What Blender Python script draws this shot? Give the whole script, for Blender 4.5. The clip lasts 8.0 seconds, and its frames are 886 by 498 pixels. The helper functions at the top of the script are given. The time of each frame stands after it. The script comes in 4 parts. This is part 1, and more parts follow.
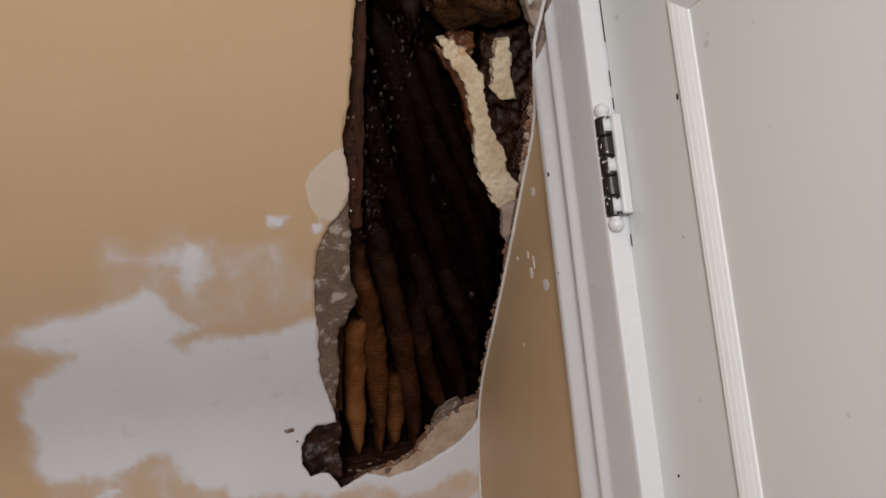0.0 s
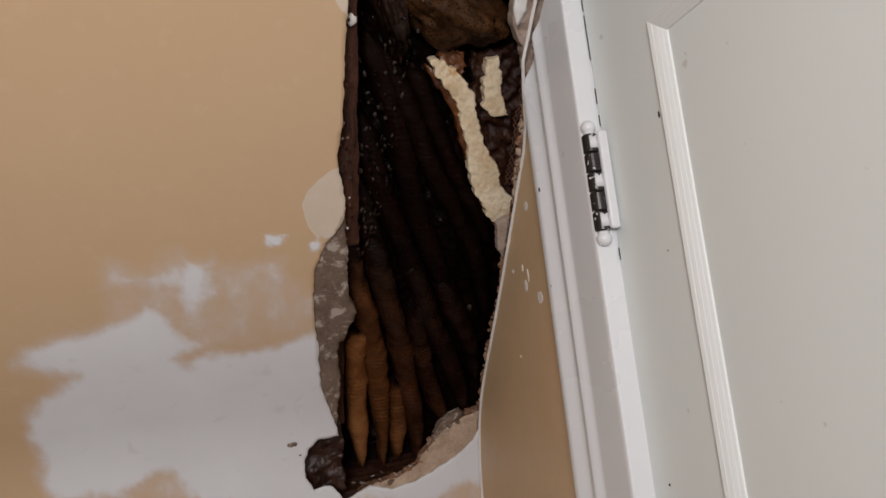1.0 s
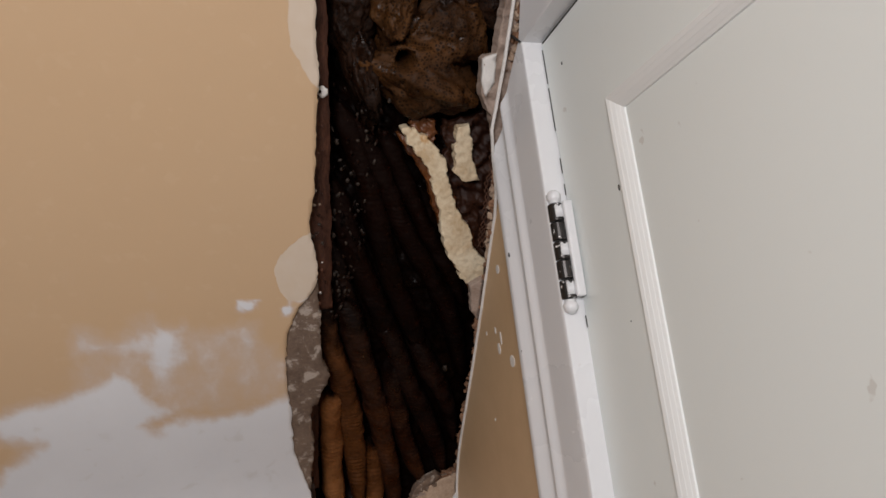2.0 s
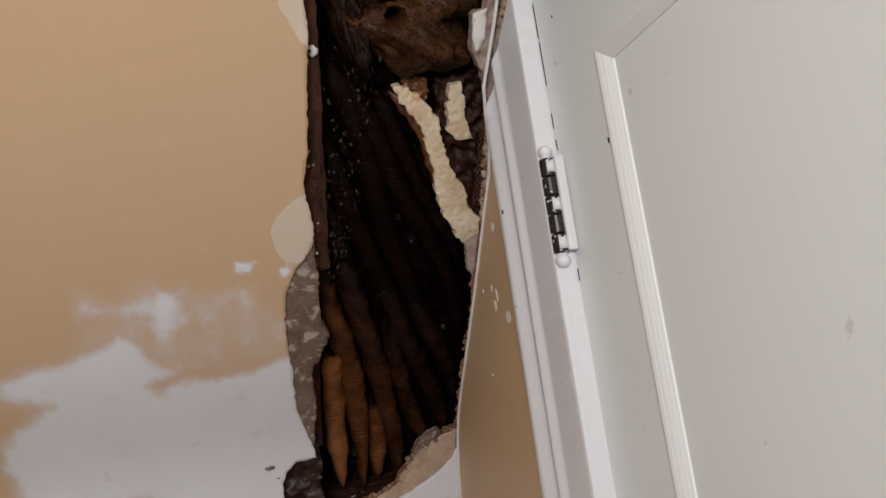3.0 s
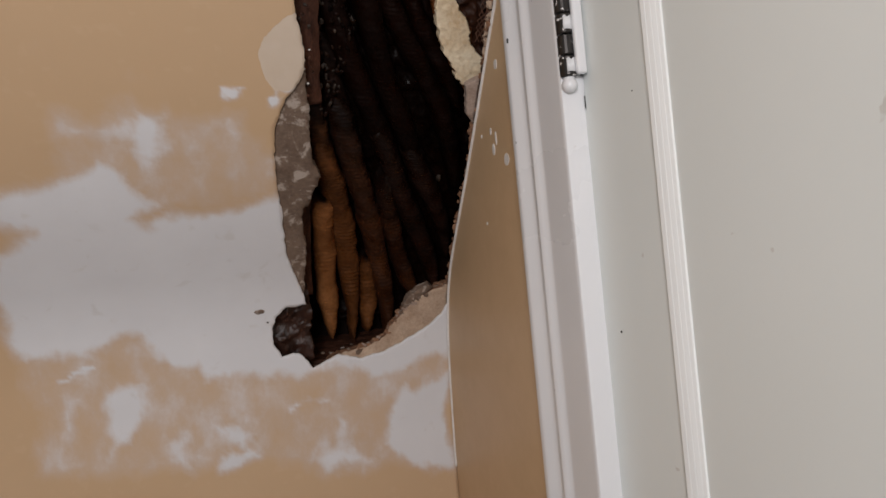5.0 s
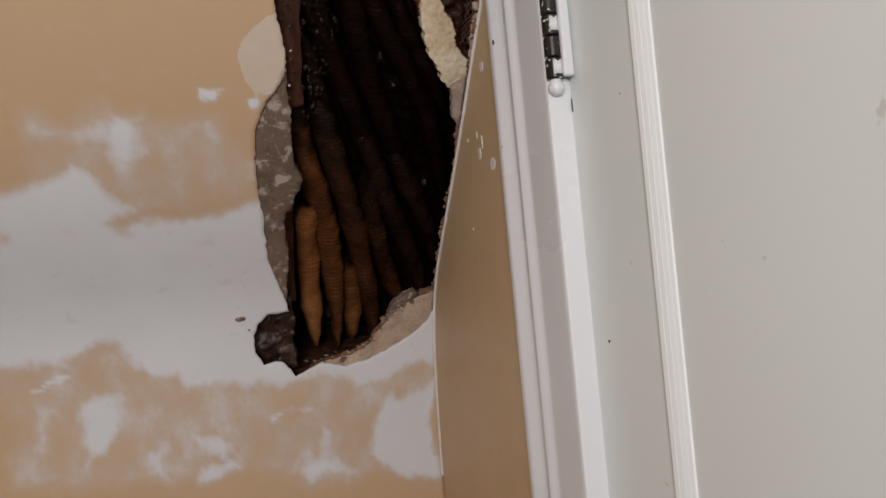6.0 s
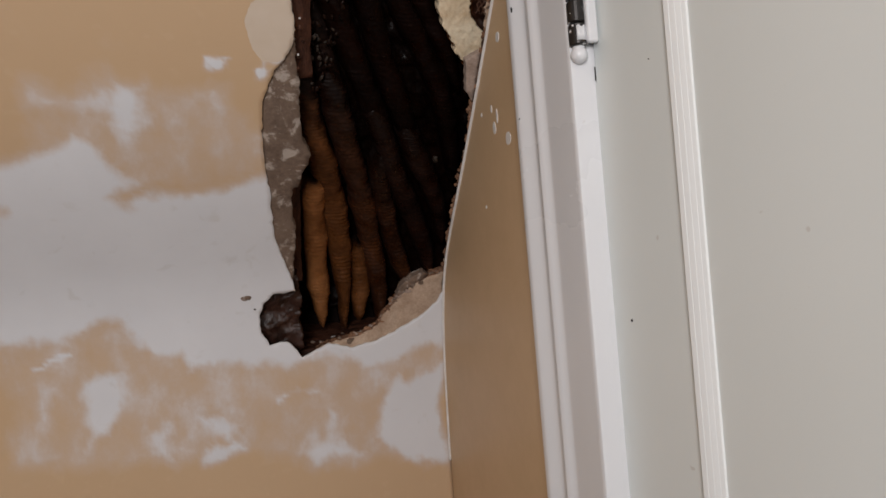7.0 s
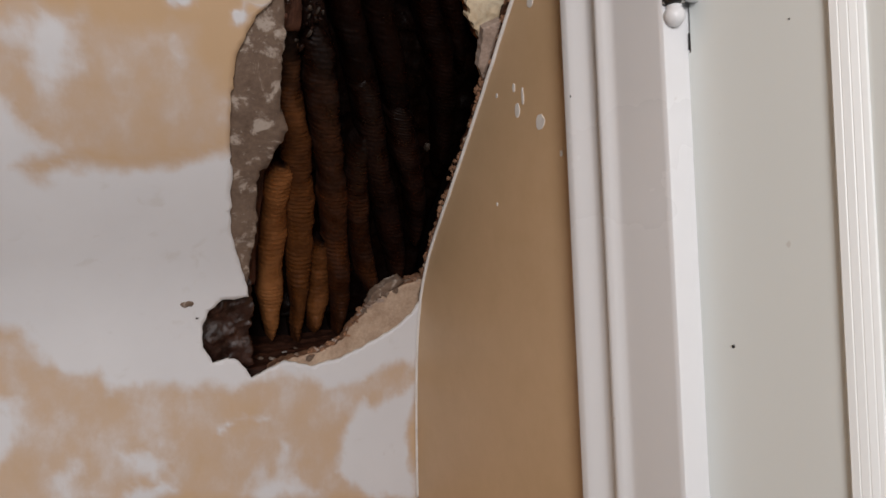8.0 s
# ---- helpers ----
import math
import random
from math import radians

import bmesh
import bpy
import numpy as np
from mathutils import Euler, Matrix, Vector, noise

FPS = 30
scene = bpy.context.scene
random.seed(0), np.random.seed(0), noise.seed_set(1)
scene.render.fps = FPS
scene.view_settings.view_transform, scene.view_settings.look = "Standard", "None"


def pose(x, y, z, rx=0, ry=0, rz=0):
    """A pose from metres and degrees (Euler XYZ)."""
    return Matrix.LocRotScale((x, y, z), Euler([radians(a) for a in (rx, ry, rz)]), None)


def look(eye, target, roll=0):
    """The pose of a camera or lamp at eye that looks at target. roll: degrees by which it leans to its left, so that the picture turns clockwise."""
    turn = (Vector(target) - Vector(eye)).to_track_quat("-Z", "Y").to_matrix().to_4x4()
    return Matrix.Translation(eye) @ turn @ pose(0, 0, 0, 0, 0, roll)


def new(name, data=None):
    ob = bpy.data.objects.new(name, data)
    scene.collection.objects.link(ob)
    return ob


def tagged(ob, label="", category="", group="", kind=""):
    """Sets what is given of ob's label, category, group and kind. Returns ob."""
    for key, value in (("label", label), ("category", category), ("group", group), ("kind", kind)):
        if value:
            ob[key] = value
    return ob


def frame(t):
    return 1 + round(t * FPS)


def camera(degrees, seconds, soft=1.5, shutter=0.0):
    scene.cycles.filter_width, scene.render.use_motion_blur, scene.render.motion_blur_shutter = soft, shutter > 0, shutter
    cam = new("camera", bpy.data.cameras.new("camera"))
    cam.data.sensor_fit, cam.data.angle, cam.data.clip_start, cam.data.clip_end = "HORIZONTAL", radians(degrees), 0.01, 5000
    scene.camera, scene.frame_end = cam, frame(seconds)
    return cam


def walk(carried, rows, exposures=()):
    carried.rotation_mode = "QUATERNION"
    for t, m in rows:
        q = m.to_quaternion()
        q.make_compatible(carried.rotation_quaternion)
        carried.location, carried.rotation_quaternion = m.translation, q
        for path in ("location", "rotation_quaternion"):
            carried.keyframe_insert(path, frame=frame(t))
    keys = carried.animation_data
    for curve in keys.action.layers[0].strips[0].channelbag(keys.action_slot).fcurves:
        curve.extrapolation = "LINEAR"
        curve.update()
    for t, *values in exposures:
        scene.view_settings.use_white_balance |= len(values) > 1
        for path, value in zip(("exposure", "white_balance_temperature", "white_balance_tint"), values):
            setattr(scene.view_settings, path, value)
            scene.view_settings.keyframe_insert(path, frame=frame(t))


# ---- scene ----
cam = camera(67.9, 8.0, soft=1.6)
ROWS = [
    (0.0, 0.011, 0.057, 1.675, 7.83, 5.22, -16.16),
    (0.5, 0.010, 0.056, 1.668, 6.43, 5.50, -15.32),
    (1.0, 0.019, 0.040, 1.679, 8.62, 6.20, -15.42),
    (1.5, 0.025, 0.024, 1.694, 10.69, 6.95, -15.78),
    (1.7, 0.030, 0.028, 1.697, 12.60, 6.47, -16.40),
    (2.8, 0.041, 0.021, 1.688, 10.17, 7.60, -15.80),
    (3.0, 0.042, 0.021, 1.686, 9.52, 7.68, -15.79),
    (3.5, 0.045, 0.021, 1.683, 8.72, 7.57, -15.70),
    (4.0, 0.041, 0.036, 1.662, 4.52, 6.11, -15.50),
    (4.5, 0.039, 0.040, 1.651, 2.94, 6.29, -14.97),
    (5.0, 0.045, 0.054, 1.627, 0.84, 5.31, -16.37),
    (6.5, 0.056, 0.069, 1.629, 1.27, 5.29, -17.25),
    (7.0, 0.051, 0.090, 1.620, 0.07, 4.76, -16.99),
    (7.5, 0.026, 0.171, 1.615, 0.47, 3.55, -20.49),
    (8.0, 0.000, 0.231, 1.620, 0.34, 2.63, -25.80),
]
walk(cam, [(t, pose(x, y, z, 90 + pitch, roll, yaw)) for t, x, y, z, pitch, roll, yaw in ROWS],
     exposures=[(0.0, 0.0), (7.0, 0.0), (7.5, 0.1), (8.0, 0.22)])

# ---- light: one unseen area lamp at head height, in the closed room behind the viewer ----
world = bpy.data.worlds.new("world")
scene.world = world
world.use_nodes = True
world.node_tree.nodes["Background"].inputs["Color"].default_value = (0.9, 0.95, 1.0, 1)
world.node_tree.nodes["Background"].inputs["Strength"].default_value = 0.02
lamp_data = bpy.data.lights.new("room_lamp", "AREA")
lamp_data.shape, lamp_data.size, lamp_data.energy, lamp_data.color = "DISK", 0.45, 12.9, (1.0, 0.975, 0.985)
lamp = new("room_lamp", lamp_data)
lamp.matrix_world = look((-0.34, -0.70, 1.80), (0.10, 0.8, 1.65))


# ---- materials ----
def material(name):
    m = bpy.data.materials.new(name)
    m.use_nodes = True
    nt = m.node_tree
    return m, nt, nt.nodes["Principled BSDF"]


def node(nt, kind, **kw):
    n = nt.nodes.new(kind)
    for key, value in kw.items():
        if key in n.inputs:
            n.inputs[key].default_value = value
    return n


def noise_tex(nt, scale, detail=4.0, rough=0.55, vec=None, distortion=0.0):
    n = node(nt, "ShaderNodeTexNoise", Scale=scale, Detail=detail, Roughness=rough, Distortion=distortion)
    if vec is not None:
        nt.links.new(vec, n.inputs["Vector"])
    return n.outputs["Fac"]


def coords(nt):
    return nt.nodes.new("ShaderNodeTexCoord").outputs["Object"]


def ramp(nt, fac, stops):
    r = nt.nodes.new("ShaderNodeValToRGB")
    el = r.color_ramp.elements
    while len(el) < len(stops):
        el.new(0.5)
    for e, (p, c) in zip(el, stops):
        e.position, e.color = p, (c if len(c) == 4 else (*c, 1))
    nt.links.new(fac, r.inputs["Fac"])
    return r.outputs["Color"]


def mix(nt, fac, a, b, blend="MIX"):
    n = nt.nodes.new("ShaderNodeMix")
    n.data_type, n.blend_type = "RGBA", blend
    for sock, v in ((n.inputs["Factor"], fac), (n.inputs["A"], a), (n.inputs["B"], b)):
        if isinstance(v, (int, float)):
            sock.default_value = v
        elif isinstance(v, tuple):
            sock.default_value = (*v, 1)
        else:
            nt.links.new(v, sock)
    return n.outputs["Result"]


def maths(nt, op, a, b=0.0, clamp=False):
    n = nt.nodes.new("ShaderNodeMath")
    n.operation, n.use_clamp = op, clamp
    for sock, v in ((n.inputs[0], a), (n.inputs[1], b)):
        if isinstance(v, (int, float)):
            sock.default_value = v
        else:
            nt.links.new(v, sock)
    return n.outputs[0]


def step(nt, v, lo, hi):
    n = nt.nodes.new("ShaderNodeMapRange")
    n.interpolation_type = "SMOOTHSTEP"
    nt.links.new(v, n.inputs["Value"])
    n.inputs["From Min"].default_value, n.inputs["From Max"].default_value = lo, hi
    return n.outputs["Result"]


def bump(nt, bsdf, height, strength, distance):
    b = node(nt, "ShaderNodeBump", Strength=strength, Distance=distance)
    nt.links.new(height, b.inputs["Height"])
    nt.links.new(b.outputs["Normal"], bsdf.inputs["Normal"])
    return b


def mottled(name, dark, light, scale, rough=0.6, bump_scale=None, strength=0.3, distance=0.001, metal=0.0, spec=0.5, vec_scale=None):
    m, nt, bsdf = material(name)
    v = coords(nt)
    if vec_scale:
        mp = nt.nodes.new("ShaderNodeMapping")
        mp.inputs["Scale"].default_value = vec_scale
        nt.links.new(v, mp.inputs["Vector"])
        v = mp.outputs["Vector"]
    big = noise_tex(nt, scale, 5, 0.6, v)
    fine = noise_tex(nt, scale * 9, 3, 0.6, v)
    both = maths(nt, "ADD", maths(nt, "MULTIPLY", big, 0.65), maths(nt, "MULTIPLY", fine, 0.35))
    nt.links.new(ramp(nt, both, [(0.35, dark), (0.65, light)]), bsdf.inputs["Base Color"])
    bsdf.inputs["Roughness"].default_value = rough
    bsdf.inputs["Metallic"].default_value = metal
    bsdf.inputs["Specular IOR Level"].default_value = spec
    bump(nt, bsdf, noise_tex(nt, bump_scale or scale * 6, 6, 0.65, v), strength, distance)
    return m




def paint_wall_material():
    """Tan paint with feathered joint compound, driven by the spackle and primer masks of the wall mesh."""
    m, nt, bsdf = material("tan_paint_with_spackle")
    v = coords(nt)

    def attr(name):
        a = nt.nodes.new("ShaderNodeAttribute")
        a.attribute_name = name
        return a.outputs["Fac"]

    base = mix(nt, noise_tex(nt, 3.0, 3, 0.5, v), (0.55, 0.375, 0.225), (0.585, 0.41, 0.26))
    base = mix(nt, maths(nt, "MULTIPLY", step(nt, noise_tex(nt, 60, 2, 0.5, v), 0.60, 0.72), 0.12), base, (0.66, 0.50, 0.33))
    mp = nt.nodes.new("ShaderNodeMapping")
    mp.inputs["Scale"].default_value = (1.0, 0.65, 0.65)
    nt.links.new(v, mp.inputs["Vector"])
    broad, fine = noise_tex(nt, 30, 4, 0.5, mp.outputs["Vector"]), noise_tex(nt, 150, 4, 0.65, mp.outputs["Vector"])
    jitter = maths(nt, "ADD", maths(nt, "MULTIPLY", maths(nt, "SUBTRACT", broad, 0.5), 0.75), maths(nt, "MULTIPLY", maths(nt, "SUBTRACT", fine, 0.5), 0.16))
    k = step(nt, maths(nt, "ADD", attr("spackle"), jitter), 0.33, 0.74)
    pr = step(nt, maths(nt, "ADD", attr("primer"), maths(nt, "MULTIPLY", jitter, 0.9)), 0.45, 0.53)
    white = mix(nt, noise_tex(nt, 14, 4, 0.55, v), (0.64, 0.632, 0.65), (0.72, 0.717, 0.735))
    white = mix(nt, step(nt, noise_tex(nt, 45, 3, 0.5, v, 0.4), 0.62, 0.78), white, (0.63, 0.615, 0.615))
    thin = step(nt, maths(nt, "ADD", attr("spackle"), maths(nt, "MULTIPLY", jitter, 0.8)), 0.10, 0.55)
    base = mix(nt, maths(nt, "MULTIPLY", thin, 0.85), base, (0.585, 0.480, 0.415))
    col = mix(nt, k, base, white)
    col = mix(nt, pr, col, mix(nt, noise_tex(nt, 40, 3, 0.5, v), (0.58, 0.46, 0.34), (0.66, 0.56, 0.47)))
    nt.links.new(col, bsdf.inputs["Base Color"])
    rough = mix(nt, k, (0.42, 0.42, 0.42), (0.75, 0.75, 0.75))
    nt.links.new(rough, bsdf.inputs["Roughness"])
    bsdf.inputs["Specular IOR Level"].default_value = 0.3
    h = maths(nt, "ADD", maths(nt, "MULTIPLY", k, 0.7), maths(nt, "ADD", maths(nt, "MULTIPLY", noise_tex(nt, 250, 3, 0.6, v), 0.15), maths(nt, "MULTIPLY", noise_tex(nt, 30, 3, 0.5, v), 0.3)))
    bump(nt, bsdf, maths(nt, "SUBTRACT", h, maths(nt, "MULTIPLY", pr, 0.5)), 0.35, 0.0008)
    return m


def comb_material(name, dark, light, cell=190.0, pit_shade=0.45, spec=0.14):
    """Old brood comb: brown wax, rows of cells as relief, a wet shine."""
    m, nt, bsdf = material(name)
    v = coords(nt)
    vo = node(nt, "ShaderNodeTexVoronoi", Scale=cell)
    nt.links.new(v, vo.inputs["Vector"])
    d = vo.outputs["Distance"]
    if pit_shade > 0.9:
        vo.feature = "DISTANCE_TO_EDGE"
        d = maths(nt, "SUBTRACT", 0.6, vo.outputs["Distance"])
    big = noise_tex(nt, 30 if pit_shade > 0.9 else 16, 5, 0.6, v)
    col = ramp(nt, big, [(0.30, dark), (0.55, tuple((a + b) / 2 for a, b in zip(dark, light))), (0.72, light)])
    # Cell centres are darkened in colour, painting the shade inside open cells.
    col = mix(nt, maths(nt, "MULTIPLY", maths(nt, "MULTIPLY", step(nt, d, 0.50, 0.30 if pit_shade > 0.9 else 0.25), pit_shade * 0.9), step(nt, noise_tex(nt, 38, 3, 0.6, v), 0.30, 0.46)), col, tuple(c * 0.25 for c in dark))
    # Blend to near black up each comb: the cavity's shade as colour.
    shade = nt.nodes.new("ShaderNodeAttribute")
    shade.attribute_name = "comb_shade"
    shade_mask = maths(nt, "ADD", shade.outputs["Fac"], maths(nt, "MULTIPLY", maths(nt, "SUBTRACT", noise_tex(nt, 45, 4, 0.6, v), 0.5), 0.7))
    col = mix(nt, step(nt, shade_mask, 0.30, 0.95), col, (0.0062, 0.0021, 0.0012))
    nt.links.new(col, bsdf.inputs["Base Color"])
    nt.links.new(ramp(nt, noise_tex(nt, 60, 3, 0.5, v), [(0.35, (0.22,) * 3), (0.6, (0.7,) * 3)]), bsdf.inputs["Roughness"])
    bsdf.inputs["Specular IOR Level"].default_value = spec
    h = maths(nt, "ADD", d, maths(nt, "MULTIPLY", noise_tex(nt, 90, 4, 0.6, v), 0.8))
    bump(nt, bsdf, h, 0.6 if pit_shade > 0.6 else 0.4, 0.0012)
    return m


def chipped_metal():
    m, nt, bsdf = material("old_metal_with_paint_chips")
    v = coords(nt)
    k = step(nt, noise_tex(nt, 130, 3, 0.55, v, 0.4), 0.62, 0.66)
    nt.links.new(mix(nt, k, (0.050, 0.046, 0.044), (0.66, 0.645, 0.635)), bsdf.inputs["Base Color"])
    nt.links.new(mix(nt, k, (0.35,) * 3, (0.3,) * 3), bsdf.inputs["Roughness"])
    nt.links.new(maths(nt, "SUBTRACT", 0.8, maths(nt, "MULTIPLY", k, 0.8)), bsdf.inputs["Metallic"])
    bump(nt, bsdf, maths(nt, "ADD", k, maths(nt, "MULTIPLY", noise_tex(nt, 500, 3, 0.6, v), 0.3)), 0.5, 0.0006)
    return m


def white_gloss(name, a, b, rough, streak):
    """Brushed white gloss paint, with brush marks along z."""
    m, nt, bsdf = material(name)
    v = coords(nt)
    mp = nt.nodes.new("ShaderNodeMapping")
    mp.inputs["Scale"].default_value = (1, 1, streak)
    nt.links.new(v, mp.inputs["Vector"])
    brush = noise_tex(nt, 160, 4, 0.6, mp.outputs["Vector"])
    col = mix(nt, noise_tex(nt, 4, 4, 0.55, v), a, b)
    spots = step(nt, noise_tex(nt, 75, 2, 0.4, v), 0.74, 0.78)
    col = mix(nt, maths(nt, "MULTIPLY", spots, 0.35), col, (0.42, 0.36, 0.31))
    nt.links.new(col, bsdf.inputs["Base Color"])
    nt.links.new(ramp(nt, noise_tex(nt, 12, 4, 0.5, v), [(0.3, (rough - 0.06,) * 3), (0.7, (rough + 0.1,) * 3)]), bsdf.inputs["Roughness"])
    bump(nt, bsdf, maths(nt, "ADD", maths(nt, "MULTIPLY", brush, 0.6), noise_tex(nt, 35, 3, 0.5, v)), 0.12, 0.0006)
    return m


M_WALL = paint_wall_material()
M_TAN = mottled("tan_wall_paint", (0.56, 0.382, 0.222), (0.62, 0.43, 0.262), 5.0, 0.42, 180, 0.2, 0.0006, spec=0.3)
# Room and floor are out of view, toned dark to bounce less light.
M_ROOM = mottled("unseen_room_tone", (0.42, 0.35, 0.28), (0.48, 0.41, 0.33), 3.0, 0.7, 100, 0.2, 0.001)
M_CEIL = mottled("ceiling_paint", (0.72, 0.70, 0.66), (0.78, 0.76, 0.72), 3.0, 0.8, 100, 0.2, 0.001)
M_FLOOR = mottled("unseen_floor_tone", (0.14, 0.105, 0.08), (0.20, 0.155, 0.12), 4.0, 0.5, 60, 0.2, 0.001, vec_scale=(8, 1, 1))
M_BASE = mottled("grey_brown_plaster", (0.098, 0.062, 0.043), (0.20, 0.138, 0.100), 28.0, 0.85, 110, 0.7, 0.002)
m, nt, bsdf = M_BASE, M_BASE.node_tree, M_BASE.node_tree.nodes["Principled BSDF"]
old = bsdf.inputs["Base Color"].links[0].from_socket
smear = step(nt, maths(nt, "ADD", noise_tex(nt, 46, 5, 0.65, coords(nt), 0.8), maths(nt, "MULTIPLY", noise_tex(nt, 190, 3, 0.6, coords(nt)), 0.25)), 0.645, 0.78)
nt.links.new(mix(nt, maths(nt, "MULTIPLY", smear, 0.8), old, (0.46, 0.39, 0.335)), bsdf.inputs["Base Color"])
M_CRUMB = mottled("crumbled_tan_plaster", (0.30, 0.20, 0.135), (0.52, 0.39, 0.29), 40.0, 0.9, 140, 0.7, 0.002)
M_REM = mottled("pinkish_grey_plaster", (0.22, 0.155, 0.120), (0.45, 0.345, 0.285), 45.0, 0.85, 140, 0.7, 0.002)
M_KEY = mottled("brown_plaster_keys", (0.075, 0.030, 0.015), (0.36, 0.19, 0.105), 60.0, 0.75, 160, 0.7, 0.002)
M_WHITE = mottled("broken_white_plaster", (0.62, 0.58, 0.54), (0.78, 0.75, 0.72), 50.0, 0.8, 160, 0.5, 0.001)
M_STUD = mottled("dark_rafter_wood", (0.016, 0.006, 0.004), (0.105, 0.042, 0.025), 26.0, 0.65, 70, 0.6, 0.002, spec=0.2, vec_scale=(4, 1, 1))
M_SILL = mottled("splintered_plate_wood", (0.016, 0.0055, 0.003), (0.085, 0.032, 0.018), 26.0, 0.6, 80, 0.8, 0.003, spec=0.2, vec_scale=(0.5, 4, 4))
M_ROT = mottled("blackened_wood", (0.005, 0.002, 0.0012), (0.060, 0.023, 0.013), 30.0, 0.30, 90, 1.0, 0.006, spec=0.26, vec_scale=(0.6, 3, 3))
M_KNOT = mottled("grey_brown_knotty_wood", (0.009, 0.003, 0.0016), (0.058, 0.026, 0.018), 34.0, 0.33, 70, 0.7, 0.003, spec=0.4, vec_scale=(1.5, 1, 1))
M_DEBRIS = mottled("grey_brown_debris", (0.005, 0.0028, 0.0017), (0.046, 0.029, 0.019), 90.0, 0.6, 200, 0.6, 0.001, spec=0.4)
# Near-black on purpose: the cavity's shade is held in this colour.
M_VOID = mottled("cavity_shade_boards", (0.003, 0.0012, 0.0008), (0.010, 0.004, 0.0024), 12.0, 0.8, 60, 0.5, 0.003, spec=0.1)
# Old wax, taken darker still to carry the shade high in the cavity.
M_COMB_OLD_SHADED = comb_material("old_brown_comb_shaded", (0.0013, 0.0004, 0.0002), (0.0080, 0.0021, 0.0010), pit_shade=0.2, spec=0.07)
# Blackened wax colour that stands for shade in the valleys between combs.
M_COMB_GAP = comb_material("comb_gap_shade", (0.0016, 0.0006, 0.0004), (0.0085, 0.0028, 0.0014), spec=0.05)
M_COMB_MID = comb_material("brown_comb", (0.015, 0.0044, 0.0018), (0.075, 0.0250, 0.0090), pit_shade=0.25, spec=0.2)
# Brown wax with some of the cavity's shade mixed into its colour.
M_COMB_DARK = comb_material("dark_brown_comb_shaded", (0.0046, 0.0013, 0.0007), (0.027, 0.0088, 0.0044), pit_shade=0.25, spec=0.15)
M_COMB_AMBER = comb_material("amber_brown_comb", (0.030, 0.0090, 0.0026), (0.17, 0.062, 0.019), pit_shade=0.2)
M_COMB_NEW = comb_material("amber_comb", (0.13, 0.044, 0.013), (0.36, 0.155, 0.056), pit_shade=0.15)
M_LOBE = comb_material("open_cell_comb", (0.010, 0.0036, 0.0016), (0.105, 0.043, 0.0130), 300.0, 0.92)
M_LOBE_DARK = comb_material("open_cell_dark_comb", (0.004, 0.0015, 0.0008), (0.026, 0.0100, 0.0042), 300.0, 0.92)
M_WAX = mottled("pale_cream_wax", (0.58, 0.42, 0.25), (0.84, 0.72, 0.53), 30.0, 0.6, 380, 0.5, 0.0015)
nt, bsdf = M_WAX.node_tree, M_WAX.node_tree.nodes["Principled BSDF"]
old = bsdf.inputs["Base Color"].links[0].from_socket
nt.links.new(mix(nt, maths(nt, "MULTIPLY", step(nt, noise_tex(nt, 34, 4, 0.6, coords(nt), 0.5), 0.60, 0.74), 0.8), old, (0.50, 0.24, 0.055)), bsdf.inputs["Base Color"])
M_REDBROWN = mottled("red_brown_comb", (0.010, 0.003, 0.0018), (0.044, 0.016, 0.008), 40.0, 0.45, 130, 0.8, 0.002, spec=0.2)
M_RUST = mottled("orange_honey_stain", (0.035, 0.009, 0.003), (0.17, 0.055, 0.013), 50.0, 0.35, 120, 0.7, 0.002)
M_DOOR = white_gloss("white_door_paint", (0.735, 0.772, 0.755), (0.785, 0.815, 0.80), 0.38, 0.06)
M_TRIM = white_gloss("white_trim_paint", (0.70, 0.70, 0.712), (0.755, 0.755, 0.768), 0.28, 0.05)
M_MOULD = white_gloss("white_moulding_paint", (0.765, 0.775, 0.765), (0.815, 0.82, 0.81), 0.42, 0.06)
M_HINGE = chipped_metal()
M_RUSTY = mottled("rusty_lath_steel", (0.045, 0.018, 0.010), (0.13, 0.055, 0.03), 80, 0.7)
M_BLACK = mottled("black_gaps_and_specks", (0.01, 0.01, 0.01), (0.03, 0.028, 0.025), 50, 0.8)

# ---- the curved north wall: knee wall below, rounded into a sloping ceiling ----
PROFILE = [(0.0, 0.955), (1.0, 0.955), (1.20, 0.953), (1.34, 0.948), (1.415, 0.943), (1.49, 0.934), (1.55, 0.921), (1.60, 0.900),
           (1.63, 0.876), (1.66, 0.847), (1.70, 0.809), (1.75, 0.763), (1.80, 0.719), (1.85, 0.676), (1.90, 0.632), (2.40, 0.202)]
_z, _y = (np.array(c) for c in zip(*PROFILE))
_zz = np.concatenate([np.linspace(0, 1.2, 25)[:-1], np.linspace(1.2, 2.4, 481)])
_yy = np.interp(_zz, _z, _y)
_soft = np.convolve(np.pad(_yy[24:], 12, mode="reflect", reflect_type="odd"), np.ones(25) / 25, mode="valid")
_yy[24:] = _soft
_ss = np.concatenate([[0], np.cumsum(np.hypot(np.diff(_zz), np.diff(_yy)))]) - 1.0
_tz, _ty = np.gradient(_zz, _ss), np.gradient(_yy, _ss)
X_EAST = 0.300


